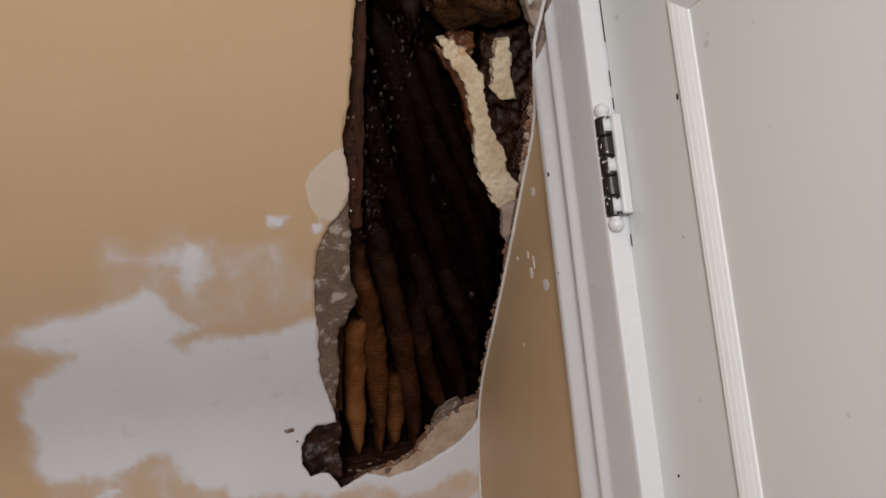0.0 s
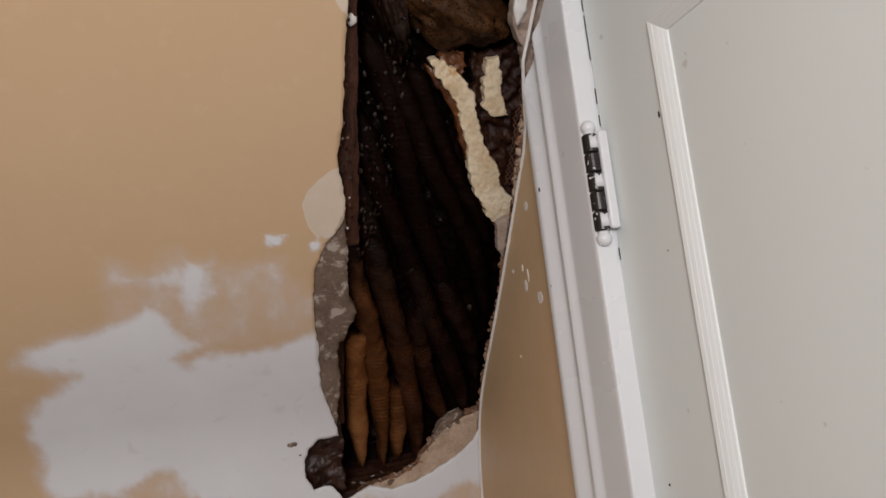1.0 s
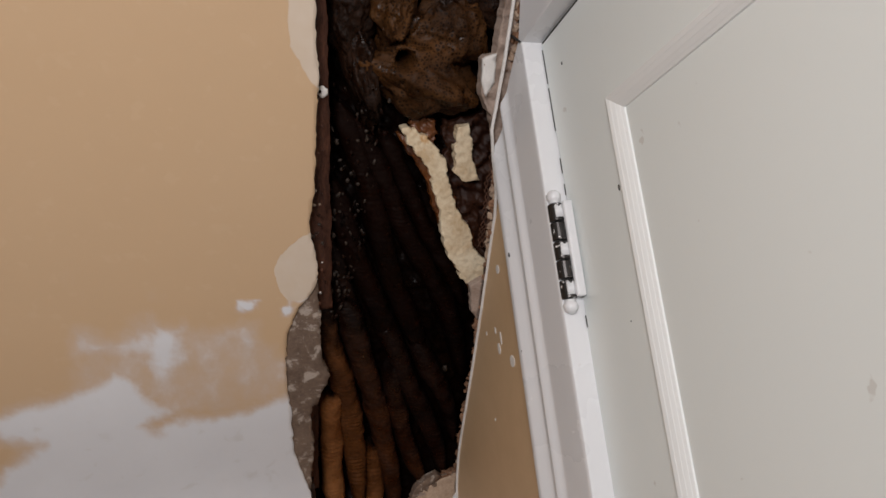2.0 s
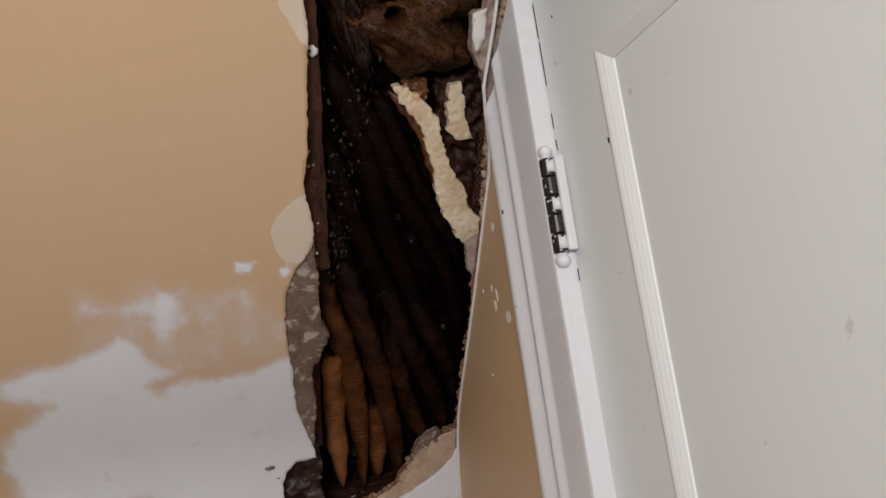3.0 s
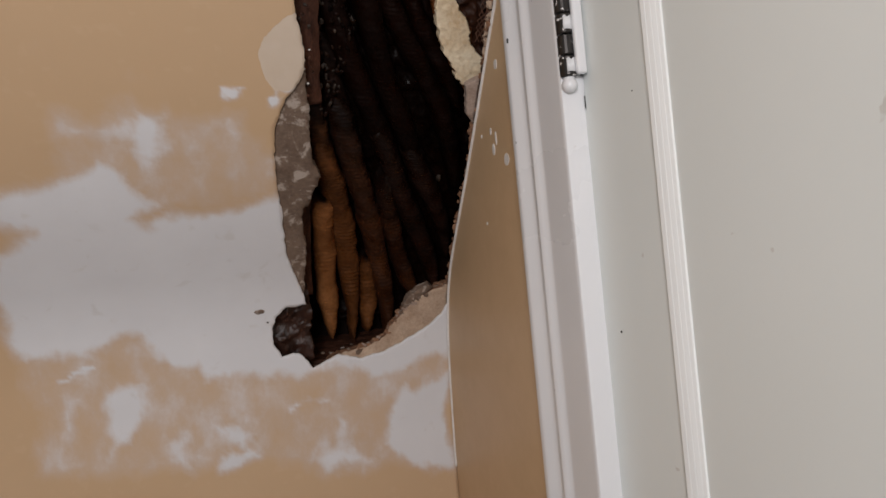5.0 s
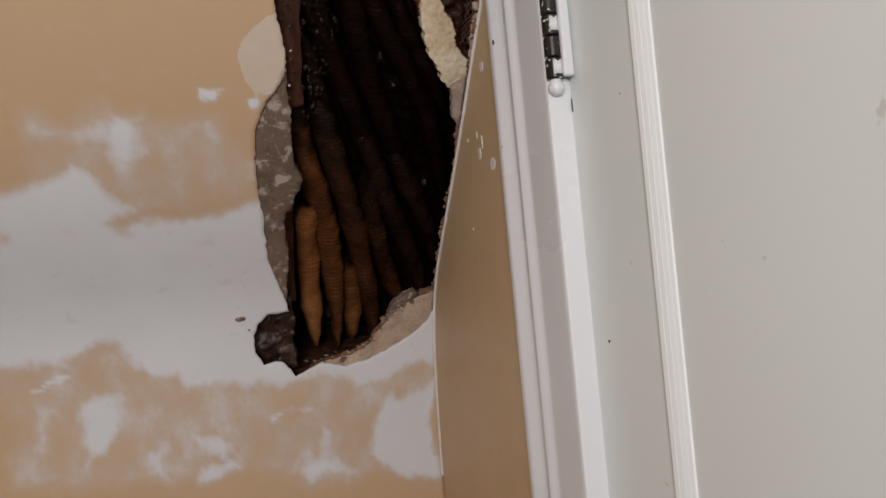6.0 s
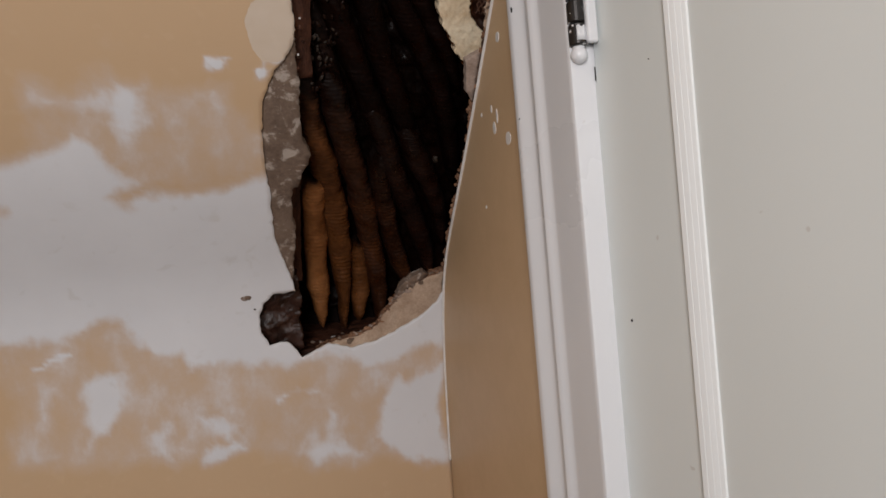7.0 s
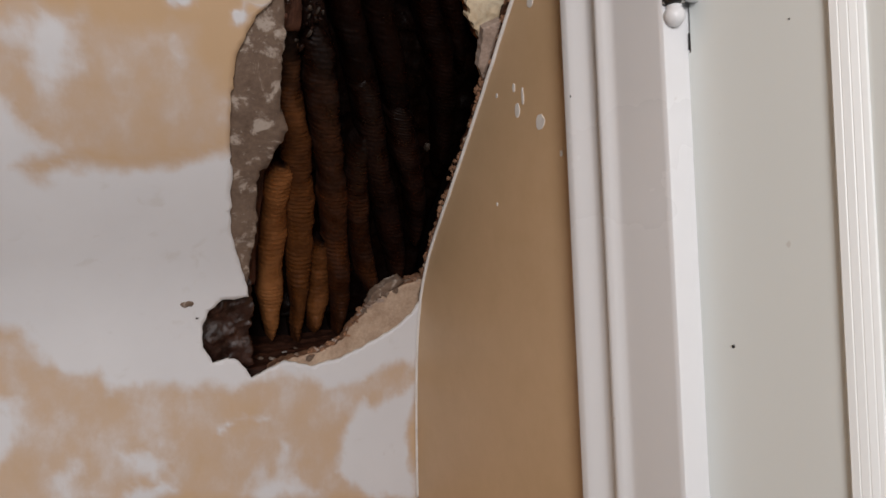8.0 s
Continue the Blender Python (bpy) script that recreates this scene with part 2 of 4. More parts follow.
def surf(x, s, d=0.0):
    """The place on the north wall at x and at the way s up its curve, d metres behind its face."""
    z, y = np.interp(s, _ss, _zz), np.interp(s, _ss, _yy)
    tz, ty = np.interp(s, _ss, _tz), np.interp(s, _ss, _ty)
    n = math.hypot(tz, ty)
    return Vector((x, y + d * tz / n, z - d * ty / n))


def y_at(z):
    return float(np.interp(z, _zz, _yy))


def z_at(y):
    return float(np.interp(-y, -_yy, _zz))


def mesh_object(name, verts, faces, mat, smooth=True, parent=None, label=""):
    me = bpy.data.meshes.new(name)
    me.from_pydata([tuple(v) for v in verts], [], faces)
    me.update()
    for m in (mat if isinstance(mat, (list, tuple)) else [mat]):
        me.materials.append(m)
    me.polygons.foreach_set("use_smooth", [smooth] * len(me.polygons))
    ob = new(name, me)
    ob.parent = parent
    if label:
        ob["label"] = label
    return ob


def part(name, bm, mat, parent=None, label="", smooth=False):
    me = bpy.data.meshes.new(name)
    bmesh.ops.recalc_face_normals(bm, faces=bm.faces)
    bm.to_mesh(me)
    bm.free()
    me.materials.append(mat)
    me.polygons.foreach_set("use_smooth", [smooth] * len(me.polygons))
    ob = new(name, me)
    ob.parent = parent
    if label:
        ob["label"] = label
    return ob


def box(x0, x1, y0, y1, z0, z1, bev=0.0, segs=2):
    bm = bmesh.new()
    bmesh.ops.create_cube(bm, size=1.0, matrix=Matrix.LocRotScale(((x0 + x1) / 2, (y0 + y1) / 2, (z0 + z1) / 2), None, (x1 - x0, y1 - y0, z1 - z0)))
    if bev:
        bmesh.ops.bevel(bm, geom=list(bm.edges), offset=bev, segments=segs, affect="EDGES", profile=0.5)
    return bm


def inside(poly, x, y):
    hit, j = False, len(poly) - 1
    for i in range(len(poly)):
        (xi, yi), (xj, yj) = poly[i], poly[j]
        if (yi > y) != (yj > y) and x < (xj - xi) * (y - yi) / (yj - yi) + xi:
            hit = not hit
        j = i
    return hit


def inside_np(poly, x, y):
    hit = np.zeros(x.shape, bool)
    j = len(poly) - 1
    for i in range(len(poly)):
        (xi, yi), (xj, yj) = poly[i], poly[j]
        if yi != yj:
            hit ^= ((yi > y) != (yj > y)) & (x < (xj - xi) * (y - yi) / (yj - yi) + xi)
        j = i
    return hit


def edge_distance(poly, x, y):
    d = np.full(x.shape, 9.0)
    for (ax, ay), (bx, by) in zip(poly, poly[1:] + poly[:1]):
        L = (bx - ax) ** 2 + (by - ay) ** 2 + 1e-12
        t = np.clip(((x - ax) * (bx - ax) + (y - ay) * (by - ay)) / L, 0, 1)
        d = np.minimum(d, np.hypot(x - ax - t * (bx - ax), y - ay - t * (by - ay)))
    return d


def ragged(poly, amount, length, seed=0.0, closed=True):
    """The outline with its sides cut into short lengths and roughened."""
    out = []
    pairs = zip(poly, poly[1:] + poly[:1]) if closed else zip(poly, poly[1:])
    for (ax, ay), (bx, by) in pairs:
        n = max(1, round(math.hypot(bx - ax, by - ay) / length))
        for i in range(n):
            x, y = ax + (bx - ax) * i / n, ay + (by - ay) * i / n
            w = noise.noise_vector((x * 130 + seed, y * 130, seed * 3.1)) + 0.6 * noise.noise_vector((x * 420, y * 420 + seed, 7.7))
            out.append((x + amount * w.x, y + amount * w.y))
    if not closed:
        out.append(poly[-1])
    return out


def plate(name, poly, thick, mat, depth, grid=0.004, rough=0.0, back=True, holes=(), spread=None, parent=None, masks=(), rim_mat=None, seed=0.0, rough_scale=120.0):
    """A sheet that follows the north wall, with this outline in (x, s), from depth(x, s) back by thick, with grained face and real rims."""
    from mathutils.geometry import delaunay_2d_cdt
    lines = []
    for ln in (poly, *holes):
        fine = []
        for (ax, ay), (bx, by) in zip(ln, list(ln[1:]) + [ln[0]]):
            n = max(1, int(math.dist((ax, ay), (bx, by)) / 0.02)) if by != ay else 1
            fine += [(ax + (bx - ax) * i / n, ay + (by - ay) * i / n) for i in range(n)]
        lines.append(fine)
    pts, edges = [], []
    for ln in lines:
        k = len(pts)
        pts += ln
        edges += [(k + i, k + (i + 1) % len(ln)) for i in range(len(ln))]
    if spread is None:
        xs, ss = zip(*poly)
        spread = [(np.arange(min(xs), max(xs), grid), np.arange(min(ss), max(ss), grid))]
    for gx, gs in spread:
        X, S2 = (a.ravel() for a in np.meshgrid(gx, gs))
        ok = inside_np(lines[0], X, S2)
        for h in lines[1:]:
            ok &= ~inside_np(h, X, S2)
        for ln in lines:
            ok &= edge_distance(ln, X, S2) > grid * 0.45
        pts += list(zip(X[ok].tolist(), S2[ok].tolist()))
    v2, _, tri, *_ = delaunay_2d_cdt([Vector(p) for p in pts], edges, [], 1, 1e-7)
    cx = np.array([sum(v2[i].x for i in f) / len(f) for f in tri])
    cs = np.array([sum(v2[i].y for i in f) / len(f) for f in tri])
    keep = inside_np(lines[0], cx, cs)
    for h in lines[1:]:
        keep &= ~inside_np(h, cx, cs)
    tri = [f for f, k in zip(tri, keep) if k]
    n = len(v2)
    dep = depth if callable(depth) else (lambda x, s: depth)
    front = []
    for p in v2:
        d = dep(p.x, p.y)
        if rough:
            d += rough * (noise.noise((p.x * rough_scale + seed, p.y * rough_scale, seed)) + 0.5 * noise.noise((p.x * rough_scale * 3, p.y * rough_scale * 3, seed + 5)))
        front.append(surf(p.x, p.y, d))
    verts = front + [surf(p.x, p.y, dep(p.x, p.y) + thick) for p in v2]
    faces = [tuple(f) for f in tri]
    count = {}
    for f in faces:
        for a, b in zip(f, f[1:] + f[:1]):
            count[(a, b)] = count.get((a, b), 0) + 1
    rim = [(b, a, a + n, b + n) for (a, b) in count if (b, a) not in count]
    nf = len(faces)
    allf = faces + rim + ([tuple(i + n for i in reversed(f)) for f in tri] if back else [])
    ob = mesh_object(name, verts, allf, [mat] + ([rim_mat] if rim_mat else []), True, parent)
    if rim_mat:
        idx = [0] * nf + [1] * len(rim) + [0] * (len(allf) - nf - len(rim))
        ob.data.polygons.foreach_set("material_index", idx)
    sm = [True] * nf + [False] * (len(allf) - nf)
    ob.data.polygons.foreach_set("use_smooth", sm)
    for mask_name, fn in masks:
        X = np.array([p.x for p in v2] * 2)
        S2 = np.array([p.y for p in v2] * 2)
        a = ob.data.attributes.new(mask_name, "FLOAT", "POINT")
        a.data.foreach_set("value", fn(X, S2).astype(np.float32))
    return ob

# ---- outlines of the broken opening, in (x, way up the wall) ----
OPENING = [(0.300, 0.601), (0.299, 0.571), (0.289, 0.555), (0.269, 0.539), (0.240, 0.525), (0.209, 0.512), (0.177, 0.506), (0.148, 0.515),
           (0.129, 0.508), (0.113, 0.501), (0.107, 0.511), (0.097, 0.524), (0.076, 0.522), (0.066, 0.540), (0.066, 0.563), (0.073, 0.578),
           (0.084, 0.589), (0.109, 0.590), (0.107, 0.605), (0.101, 0.625), (0.095, 0.644), (0.088, 0.673), (0.086, 0.708), (0.085, 0.741),
           (0.081, 0.772), (0.080, 0.808), (0.081, 0.839), (0.087, 0.861), (0.094, 0.875), (0.105, 0.889), (0.111, 0.902), (0.113, 0.915),
           (0.111, 0.935), (0.106, 0.954), (0.104, 0.973), (0.106, 0.985), (0.108, 1.003), (0.109, 1.037), (0.110, 1.077), (0.111, 1.096),
           (0.112, 1.118), (0.109, 1.140), (0.108, 1.182), (0.106, 1.30), (0.300, 1.30)]
BASE_LEFT = [(0.113, 0.912), (0.114, 0.879), (0.116, 0.860), (0.117, 0.834), (0.119, 0.799), (0.129, 0.778), (0.119, 0.754), (0.114, 0.739),
             (0.108, 0.735), (0.107, 0.715), (0.112, 0.679), (0.110, 0.642), (0.107, 0.600)]
BASE_LOW = [(0.140, 0.513), (0.178, 0.519), (0.209, 0.529), (0.218, 0.544), (0.238, 0.564), (0.257, 0.580), (0.281, 0.590), (0.2985, 0.597)]
rough_open = ragged(OPENING[:-2], 0.0016, 0.004, 2.0, closed=False)
CUT = [(0.312, 0.601)] + rough_open + [(0.106, 1.30), (0.312, 1.30)]


def blob(poly, soft):
    """A mask: 1 well within the outline, 0 well outside, 0.5 on it."""
    def f(x, s):
        d = edge_distance(poly, x, s)
        return np.clip(0.5 + 0.5 * np.where(inside_np(poly, x, s), d, -d) / (1.5 * soft), 0, 1)
    return f


PATCHES = [
    # the broad white patch round the lower half of the opening
    (blob([(0.095, 0.760), (0.041, 0.744), (-0.002, 0.741), (-0.037, 0.737), (-0.059, 0.727), (-0.072, 0.740), (-0.043, 0.758), (-0.063, 0.775),
           (-0.079, 0.796), (-0.092, 0.808), (-0.116, 0.793), (-0.151, 0.784), (-0.206, 0.765), (-0.212, 0.748), (-0.160, 0.738), (-0.205, 0.692),
           (-0.227, 0.651), (-0.216, 0.567), (-0.151, 0.552), (-0.123, 0.571), (-0.085, 0.574), (-0.075, 0.545), (-0.024, 0.522), (-0.019, 0.498),
           (0.010, 0.505), (0.064, 0.499), (0.089, 0.485), (0.152, 0.500), (0.191, 0.478), (0.228, 0.485), (0.280, 0.499), (0.300, 0.490),
           (0.300, 0.610), (0.120, 0.700)], 0.013), 1.0),
    # thin upper skim, with its thicker strokes
    (blob([(-0.130, 0.821), (-0.116, 0.857), (-0.081, 0.873), (-0.044, 0.875), (-0.010, 0.863), (0.038, 0.857), (0.069, 0.837), (0.085, 0.802),
           (0.083, 0.758), (0.033, 0.743), (-0.054, 0.746), (-0.071, 0.781), (-0.121, 0.782)], 0.010), 0.37),
    (blob([(-0.041, 0.868), (-0.021, 0.864), (-0.020, 0.838), (-0.023, 0.816), (-0.048, 0.798), (-0.055, 0.820), (-0.049, 0.845)], 0.012), 0.90),
    (blob([(-0.116, 0.862), (-0.075, 0.854), (-0.045, 0.862), (-0.048, 0.835), (-0.087, 0.837), (-0.120, 0.838)], 0.014), 0.80),
    (blob([(0.026, 0.857), (0.047, 0.856), (0.048, 0.822), (0.030, 0.822)], 0.012), 0.68),
    # thin lower skim, with its thicker strokes
    (blob([(-0.215, 0.590), (-0.215, 0.415), (-0.090, 0.393), (-0.028, 0.387), (0.007, 0.388), (0.073, 0.376), (0.118, 0.357), (0.189, 0.349),
           (0.300, 0.330), (0.300, 0.540)], 0.010), 0.37),
    (blob([(-0.192, 0.484), (-0.169, 0.510), (-0.154, 0.500), (-0.163, 0.450), (-0.182, 0.442), (-0.193, 0.463)], 0.014), 0.72),
    (blob([(-0.137, 0.501), (-0.109, 0.510), (-0.088, 0.505), (-0.092, 0.460), (-0.116, 0.436), (-0.135, 0.428), (-0.138, 0.460)], 0.012), 0.92),
    (blob([(-0.068, 0.429), (-0.055, 0.446), (-0.039, 0.440), (-0.043, 0.392), (-0.064, 0.392)], 0.011), 0.80),
    (blob([(-0.019, 0.441), (0.011, 0.440), (0.034, 0.427), (0.025, 0.406), (-0.006, 0.411)], 0.011), 0.85),
    (blob([(-0.015, 0.405), (0.030, 0.403), (0.035, 0.390), (-0.012, 0.386)], 0.008), 0.92),
    (blob([(0.133, 0.436), (0.157, 0.433), (0.154, 0.388), (0.188, 0.364), (0.183, 0.350), (0.116, 0.357), (0.102, 0.380), (0.126, 0.391)], 0.012), 0.74),
    (blob([(0.218, 0.429), (0.234, 0.462), (0.243, 0.450), (0.278, 0.460), (0.297, 0.470), (0.297, 0.340), (0.264, 0.333), (0.235, 0.347), (0.202, 0.384)], 0.010), 0.96),
    (blob([(-0.183, 0.533), (-0.144, 0.540), (-0.142, 0.532), (-0.183, 0.526)], 0.005), 0.85),
    (blob([(0.082, 0.455), (0.122, 0.460), (0.121, 0.453), (0.085, 0.446)], 0.005), 0.80),
    # small dabs near the broken edge
    (blob([(0.035, 0.887), (0.054, 0.888), (0.048, 0.876), (0.037, 0.876)], 0.004), 1.0),
    (blob([(0.080, 0.874), (0.095, 0.876), (0.090, 0.864), (0.082, 0.864)], 0.004), 1.0),
    (blob([(0.090, 0.906), (0.097, 0.908), (0.104, 0.888), (0.090, 0.884)], 0.004), 1.0),
]
PRIMER = [
    blob([(0.112, 0.965), (0.098, 0.958), (0.086, 0.950), (0.077, 0.938), (0.069, 0.924), (0.077, 0.898), (0.088, 0.884), (0.100, 0.886), (0.114, 0.900)], 0.004),
    blob([(0.112, 1.30), (0.080, 1.30), (0.086, 1.17), (0.090, 1.135), (0.112, 1.105)], 0.008),
]


def feather(x, s, k=1.0):
    """The same places pushed about a little, so that hand-spread edges wander."""
    w = np.array([noise.noise_vector((a * 24, b * 18, 1.3)) * 0.010 + noise.noise_vector((a * 90, b * 60, 4.1)) * 0.0050 + noise.noise_vector((a * 260, b * 200, 6.6)) * 0.0022 for a, b in zip(x, s)])
    return x + k * w[:, 0], s + k * w[:, 1]


def spackle_mask(x, s):
    m = np.zeros(x.shape)
    x, s = feather(x, s)
    for f, k in PATCHES:
        m = np.maximum(m, f(x, s) * k)
    return m


def primer_mask(x, s):
    m = np.zeros(x.shape)
    x, s = feather(x, s, 0.45)
    for f in PRIMER:
        m = np.maximum(m, f(x, s))
    return m


# ---- structure ----
S_TOP = float(_ss[-1])
near = (np.arange(-0.34, 0.298, 0.0042), np.arange(0.27, 1.24, 0.0042))
far = (np.concatenate([np.arange(-2.2, -0.36, 0.2)]), np.concatenate([np.arange(-0.9, 0.35, 0.15), np.arange(0.40, 1.6, 0.03)]))
sides = (np.arange(-0.34, 0.298, 0.04), np.concatenate([np.arange(-0.9, 0.25, 0.15), np.arange(1.25, 1.6, 0.05)]))
outer = [(-2.2, -1.0)] + [(0.2996, s) for s in list(np.arange(-1.0, 0.27, 0.12)) + list(np.arange(0.27, 0.598, 0.008))] + rough_open + [(0.106, S_TOP), (-2.2, S_TOP)]
wall_north = plate("wall_north", outer, 0.0026, M_WALL, 0.0, grid=0.005, rough=0.0004, rough_scale=14, back=False,
                   spread=[near, far, sides], masks=[("spackle", spackle_mask), ("primer", primer_mask)], rim_mat=M_WHITE)
tagged(wall_north, "tan painted plaster wall curving into a slope, patched with white spackle", "wall", kind="structure")
base_left = [(-0.05, 0.60), (0.060, 0.59), (0.068, 0.594), (0.100, 0.599)] + ragged(BASE_LEFT[::-1], 0.002, 0.004, 9.0, closed=False) + [(0.100, 0.98), (0.100, 1.30), (-0.05, 1.30)]
left_coat = plate("base_coat", base_left, 0.013, M_BASE, 0.0030, grid=0.005, rough=0.0008, back=False, parent=wall_north, rim_mat=M_BASE)
left_coat["label"] = "grey brown base coat of old plaster with white smears"
base_low = [(0.125, 0.40)] + [(0.2985, s) for s in np.arange(0.40, 0.59, 0.01)] + ragged(BASE_LOW[::-1], 0.0024, 0.003, 5.0, closed=False) + [(0.132, 0.508)]
low_coat = plate("crumbled_coat", base_low, 0.013, M_CRUMB, 0.0036, grid=0.004, rough=0.0018, back=False, parent=wall_north, rim_mat=M_KEY)
low_coat["label"] = "crumbled beige plaster under the broken skin"

# east wall, with its doorway, trimmed to the curve of the north wall
Y_JAMB, Y_FAR, Z_HEAD = 0.5225, -0.255, 2.000
zs = list(np.linspace(0, 1.3, 6)) + list(np.linspace(1.33, 2.4, 90))
edge = [(y_at(z) + 0.002, z) for z in zs]
bm = bmesh.new()


def slab_x(bm, outline, x0, x1):
    """A flat piece in the plane x, with this outline in (y, z), from x0 back to x1."""
    a = [bm.verts.new((x0, y, z)) for y, z in outline]
    b = [bm.verts.new((x1, y, z)) for y, z in outline]
    bm.faces.new(a)
    bm.faces.new(b[::-1])
    for i in range(len(a)):
        j = (i + 1) % len(a)
        bm.faces.new((a[i], a[j], b[j], b[i]))


for (ya, za), (yb, zb) in zip(edge, edge[1:]):
    if za < Z_HEAD + 0.02:
        slab_x(bm, [(Y_JAMB + 0.012, za), (ya, za), (yb, zb), (Y_JAMB + 0.012, zb)] if min(ya, yb) > Y_JAMB + 0.012 else [(Y_JAMB + 0.012, za), (max(ya, Y_JAMB + 0.0121), za), (Y_JAMB + 0.0121, zb)], X_EAST, X_EAST + 0.012)
bmesh.ops.remove_doubles(bm, verts=bm.verts, dist=1e-5)
wall_east = part("wall_east", bm, M_TAN, smooth=False)
tagged(wall_east, "tan painted wall strip between the corner and the door casing", "wall", kind="structure")
bm = bmesh.new()
slab_x(bm, [(Y_FAR - 0.012, Z_HEAD + 0.012), (y_at(Z_HEAD + 0.012), Z_HEAD + 0.012), (0.202, 2.4), (Y_FAR - 0.012, 2.4)], X_EAST, X_EAST + 0.012)
slab_x(bm, [(-2.6, 0.0), (Y_FAR - 0.012, 0.0), (Y_FAR - 0.012, 2.4), (-2.6, 2.4)], X_EAST, X_EAST + 0.012)
part("wall_east_upper", bm, M_TAN, wall_east)
# Unseen shell added to close the room; its tones set the bounced light.
for name, dims, mat, label, cat in (
        ("floor", (-2.2, 0.45, -2.6, 1.1, -0.05, 0.0), M_FLOOR, "unseen floor, kept dark to cut the bounced light", "floor"),
        ("ceiling", (-2.2, 0.45, -2.6, 0.206, 2.4, 2.45), M_CEIL, "unseen plain white flat ceiling", "ceiling"),
        ("wall_south", (-2.2, 0.45, -2.65, -2.6, 0.0, 2.4), M_ROOM, "unseen tan wall behind the viewer, toned to cut the bounced light", "wall"),
        ("wall_west", (-2.25, -2.2, -2.6, 1.0, 0.0, 2.4), M_ROOM, "unseen tan side wall, toned to cut the bounced light", "wall")):
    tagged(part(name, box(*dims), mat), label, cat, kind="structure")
tagged(part("wall_behind_door", box(0.40, 0.45, -2.6, 1.1, 0.0, 2.4), M_VOID), "unseen near-black boards added to close off the door and the wall cavity", "wall", kind="structure")

# cavity behind the curved wall
def strip(x0, x1, s0, s1, d0, d1, n=40):
    """A solid board that follows the curve: x0..x1, s0..s1, from d0 back to d1 (d may change with s)."""
    f0 = d0 if callable(d0) else (lambda s: d0)
    f1 = d1 if callable(d1) else (lambda s: d1)
    b = bmesh.new()
    rings = []
    for i in range(n + 1):
        s = s0 + (s1 - s0) * i / n
        rings.append([b.verts.new(surf(x, s, d)) for x, d in ((x0, f0(s)), (x1, f0(s)), (x1, f1(s)), (x0, f1(s)))])
    for p, q in zip(rings, rings[1:]):
        for i in range(4):
            j = (i + 1) % 4
            b.faces.new((p[i], p[j], q[j], q[i]))
    b.faces.new(rings[0][::-1])
    b.faces.new(rings[-1])
    return b


# Added boards close the cavity; its shade is put into their colour.
tagged(part("cavity_back", strip(-0.05, 0.40, 0.35, 1.45, 0.125, 0.14), M_VOID, smooth=True), "near-black boards carrying the shade at the back of the wall cavity", "wall", kind="structure")
tagged(part("cavity_side", strip(0.335, 0.345, 0.35, 1.45, 0.005, 0.13), M_VOID, smooth=True), "near-black board carrying the shade at the side of the wall cavity", "wall", kind="structure")
tagged(part("cavity_sheathing", strip(-0.05, -0.04, 0.35, 1.45, 0.02, 0.13), M_VOID, smooth=True), "near-black board added to close the side of the wall cavity", "wall", kind="structure")


def roughen(ob, amount, scale, seed=0.0):
    for v in ob.data.vertices:
        v.co += noise.noise_vector(v.co * scale + Vector((seed, 0, 0))) * amount
    return ob


def board(name, x0, x1, s0, s1, d0, d1, mat, label, cat, nx=6, n=90, amount=0.0012, slant=0.0):
    """A wooden board along the curve with a grained, uneven face and rounded arrises."""
    verts, faces = [], []
    sec = [(0, 1), (0, 0.12)] + [(u / nx, 0.0) for u in range(nx + 1)] + [(1, 0.12), (1, 1)]
    for i in range(n + 1):
        s = s0 + (s1 - s0) * i / n
        for u, w in sec:
            verts.append(surf(x0 + (x1 - x0) * u + slant * (s - s0), s, d0 + (d1 - d0) * w))
    m = len(sec)
    for i in range(n):
        for j in range(m - 1):
            a = i * m + j
            faces.append((a, a + 1, a + m + 1, a + m))
    faces += [tuple(range(m))[::-1], tuple(range(n * m, n * m + m))]
    ob = mesh_object(name, verts, faces, mat, True)
    roughen(ob, amount, 60)
    roughen(ob, amount * 0.6, 260, 3)
    return tagged(ob, label, cat)


def depth_of(s):
    return float(np.interp(s, [0.50, 0.55, 0.65, 0.75, 0.83, 0.95, 1.2], [0.075, 0.070, 0.050, 0.035, 0.028, 0.032, 0.050]))


board("rafter", 0.060, 0.1315, 0.858, 1.32, 0.0185, 0.11, M_STUD, "dark brown wooden rafter along the side of the opening", "rafter", slant=-0.035, amount=0.0022)
board("stud", 0.040, 0.122, 0.585, 0.870, 0.036, 0.11, M_STUD, "dark brown wooden stud behind the broken plaster", "stud", slant=-0.01)
board("wood_block", 0.052, 0.116, 0.508, 0.602, 0.020, 0.06, M_KNOT, "dark brown knotty wood block with a grey sheen in the opening", "wood block", nx=28, n=40, amount=0.0045)
b = bmesh.new()
bmesh.ops.create_grid(b, x_segments=90, y_segments=40, size=0.5)
bmesh.ops.transform(b, matrix=Matrix.LocRotScale((0.195, 1.025, 1.511), None, (0.29, 0.125, 1.0)), verts=b.verts)
low = bmesh.ops.extrude_face_region(b, geom=list(b.faces))
bmesh.ops.translate(b, vec=(0, 0, -0.045), verts=[v for v in low["geom"] if isinstance(v, bmesh.types.BMVert)])
for v in b.verts:
    v.co.z += (v.co.y - 0.99) * 0.28 + 0.003 * noise.noise((v.co.x * 25, v.co.y * 140, 0.3)) + 0.002 * noise.noise((v.co.x * 120, v.co.y * 300, 2.0))
tagged(part("sill_board", b, M_SILL, smooth=True), "blackened splintered wooden plate under the combs", "board")
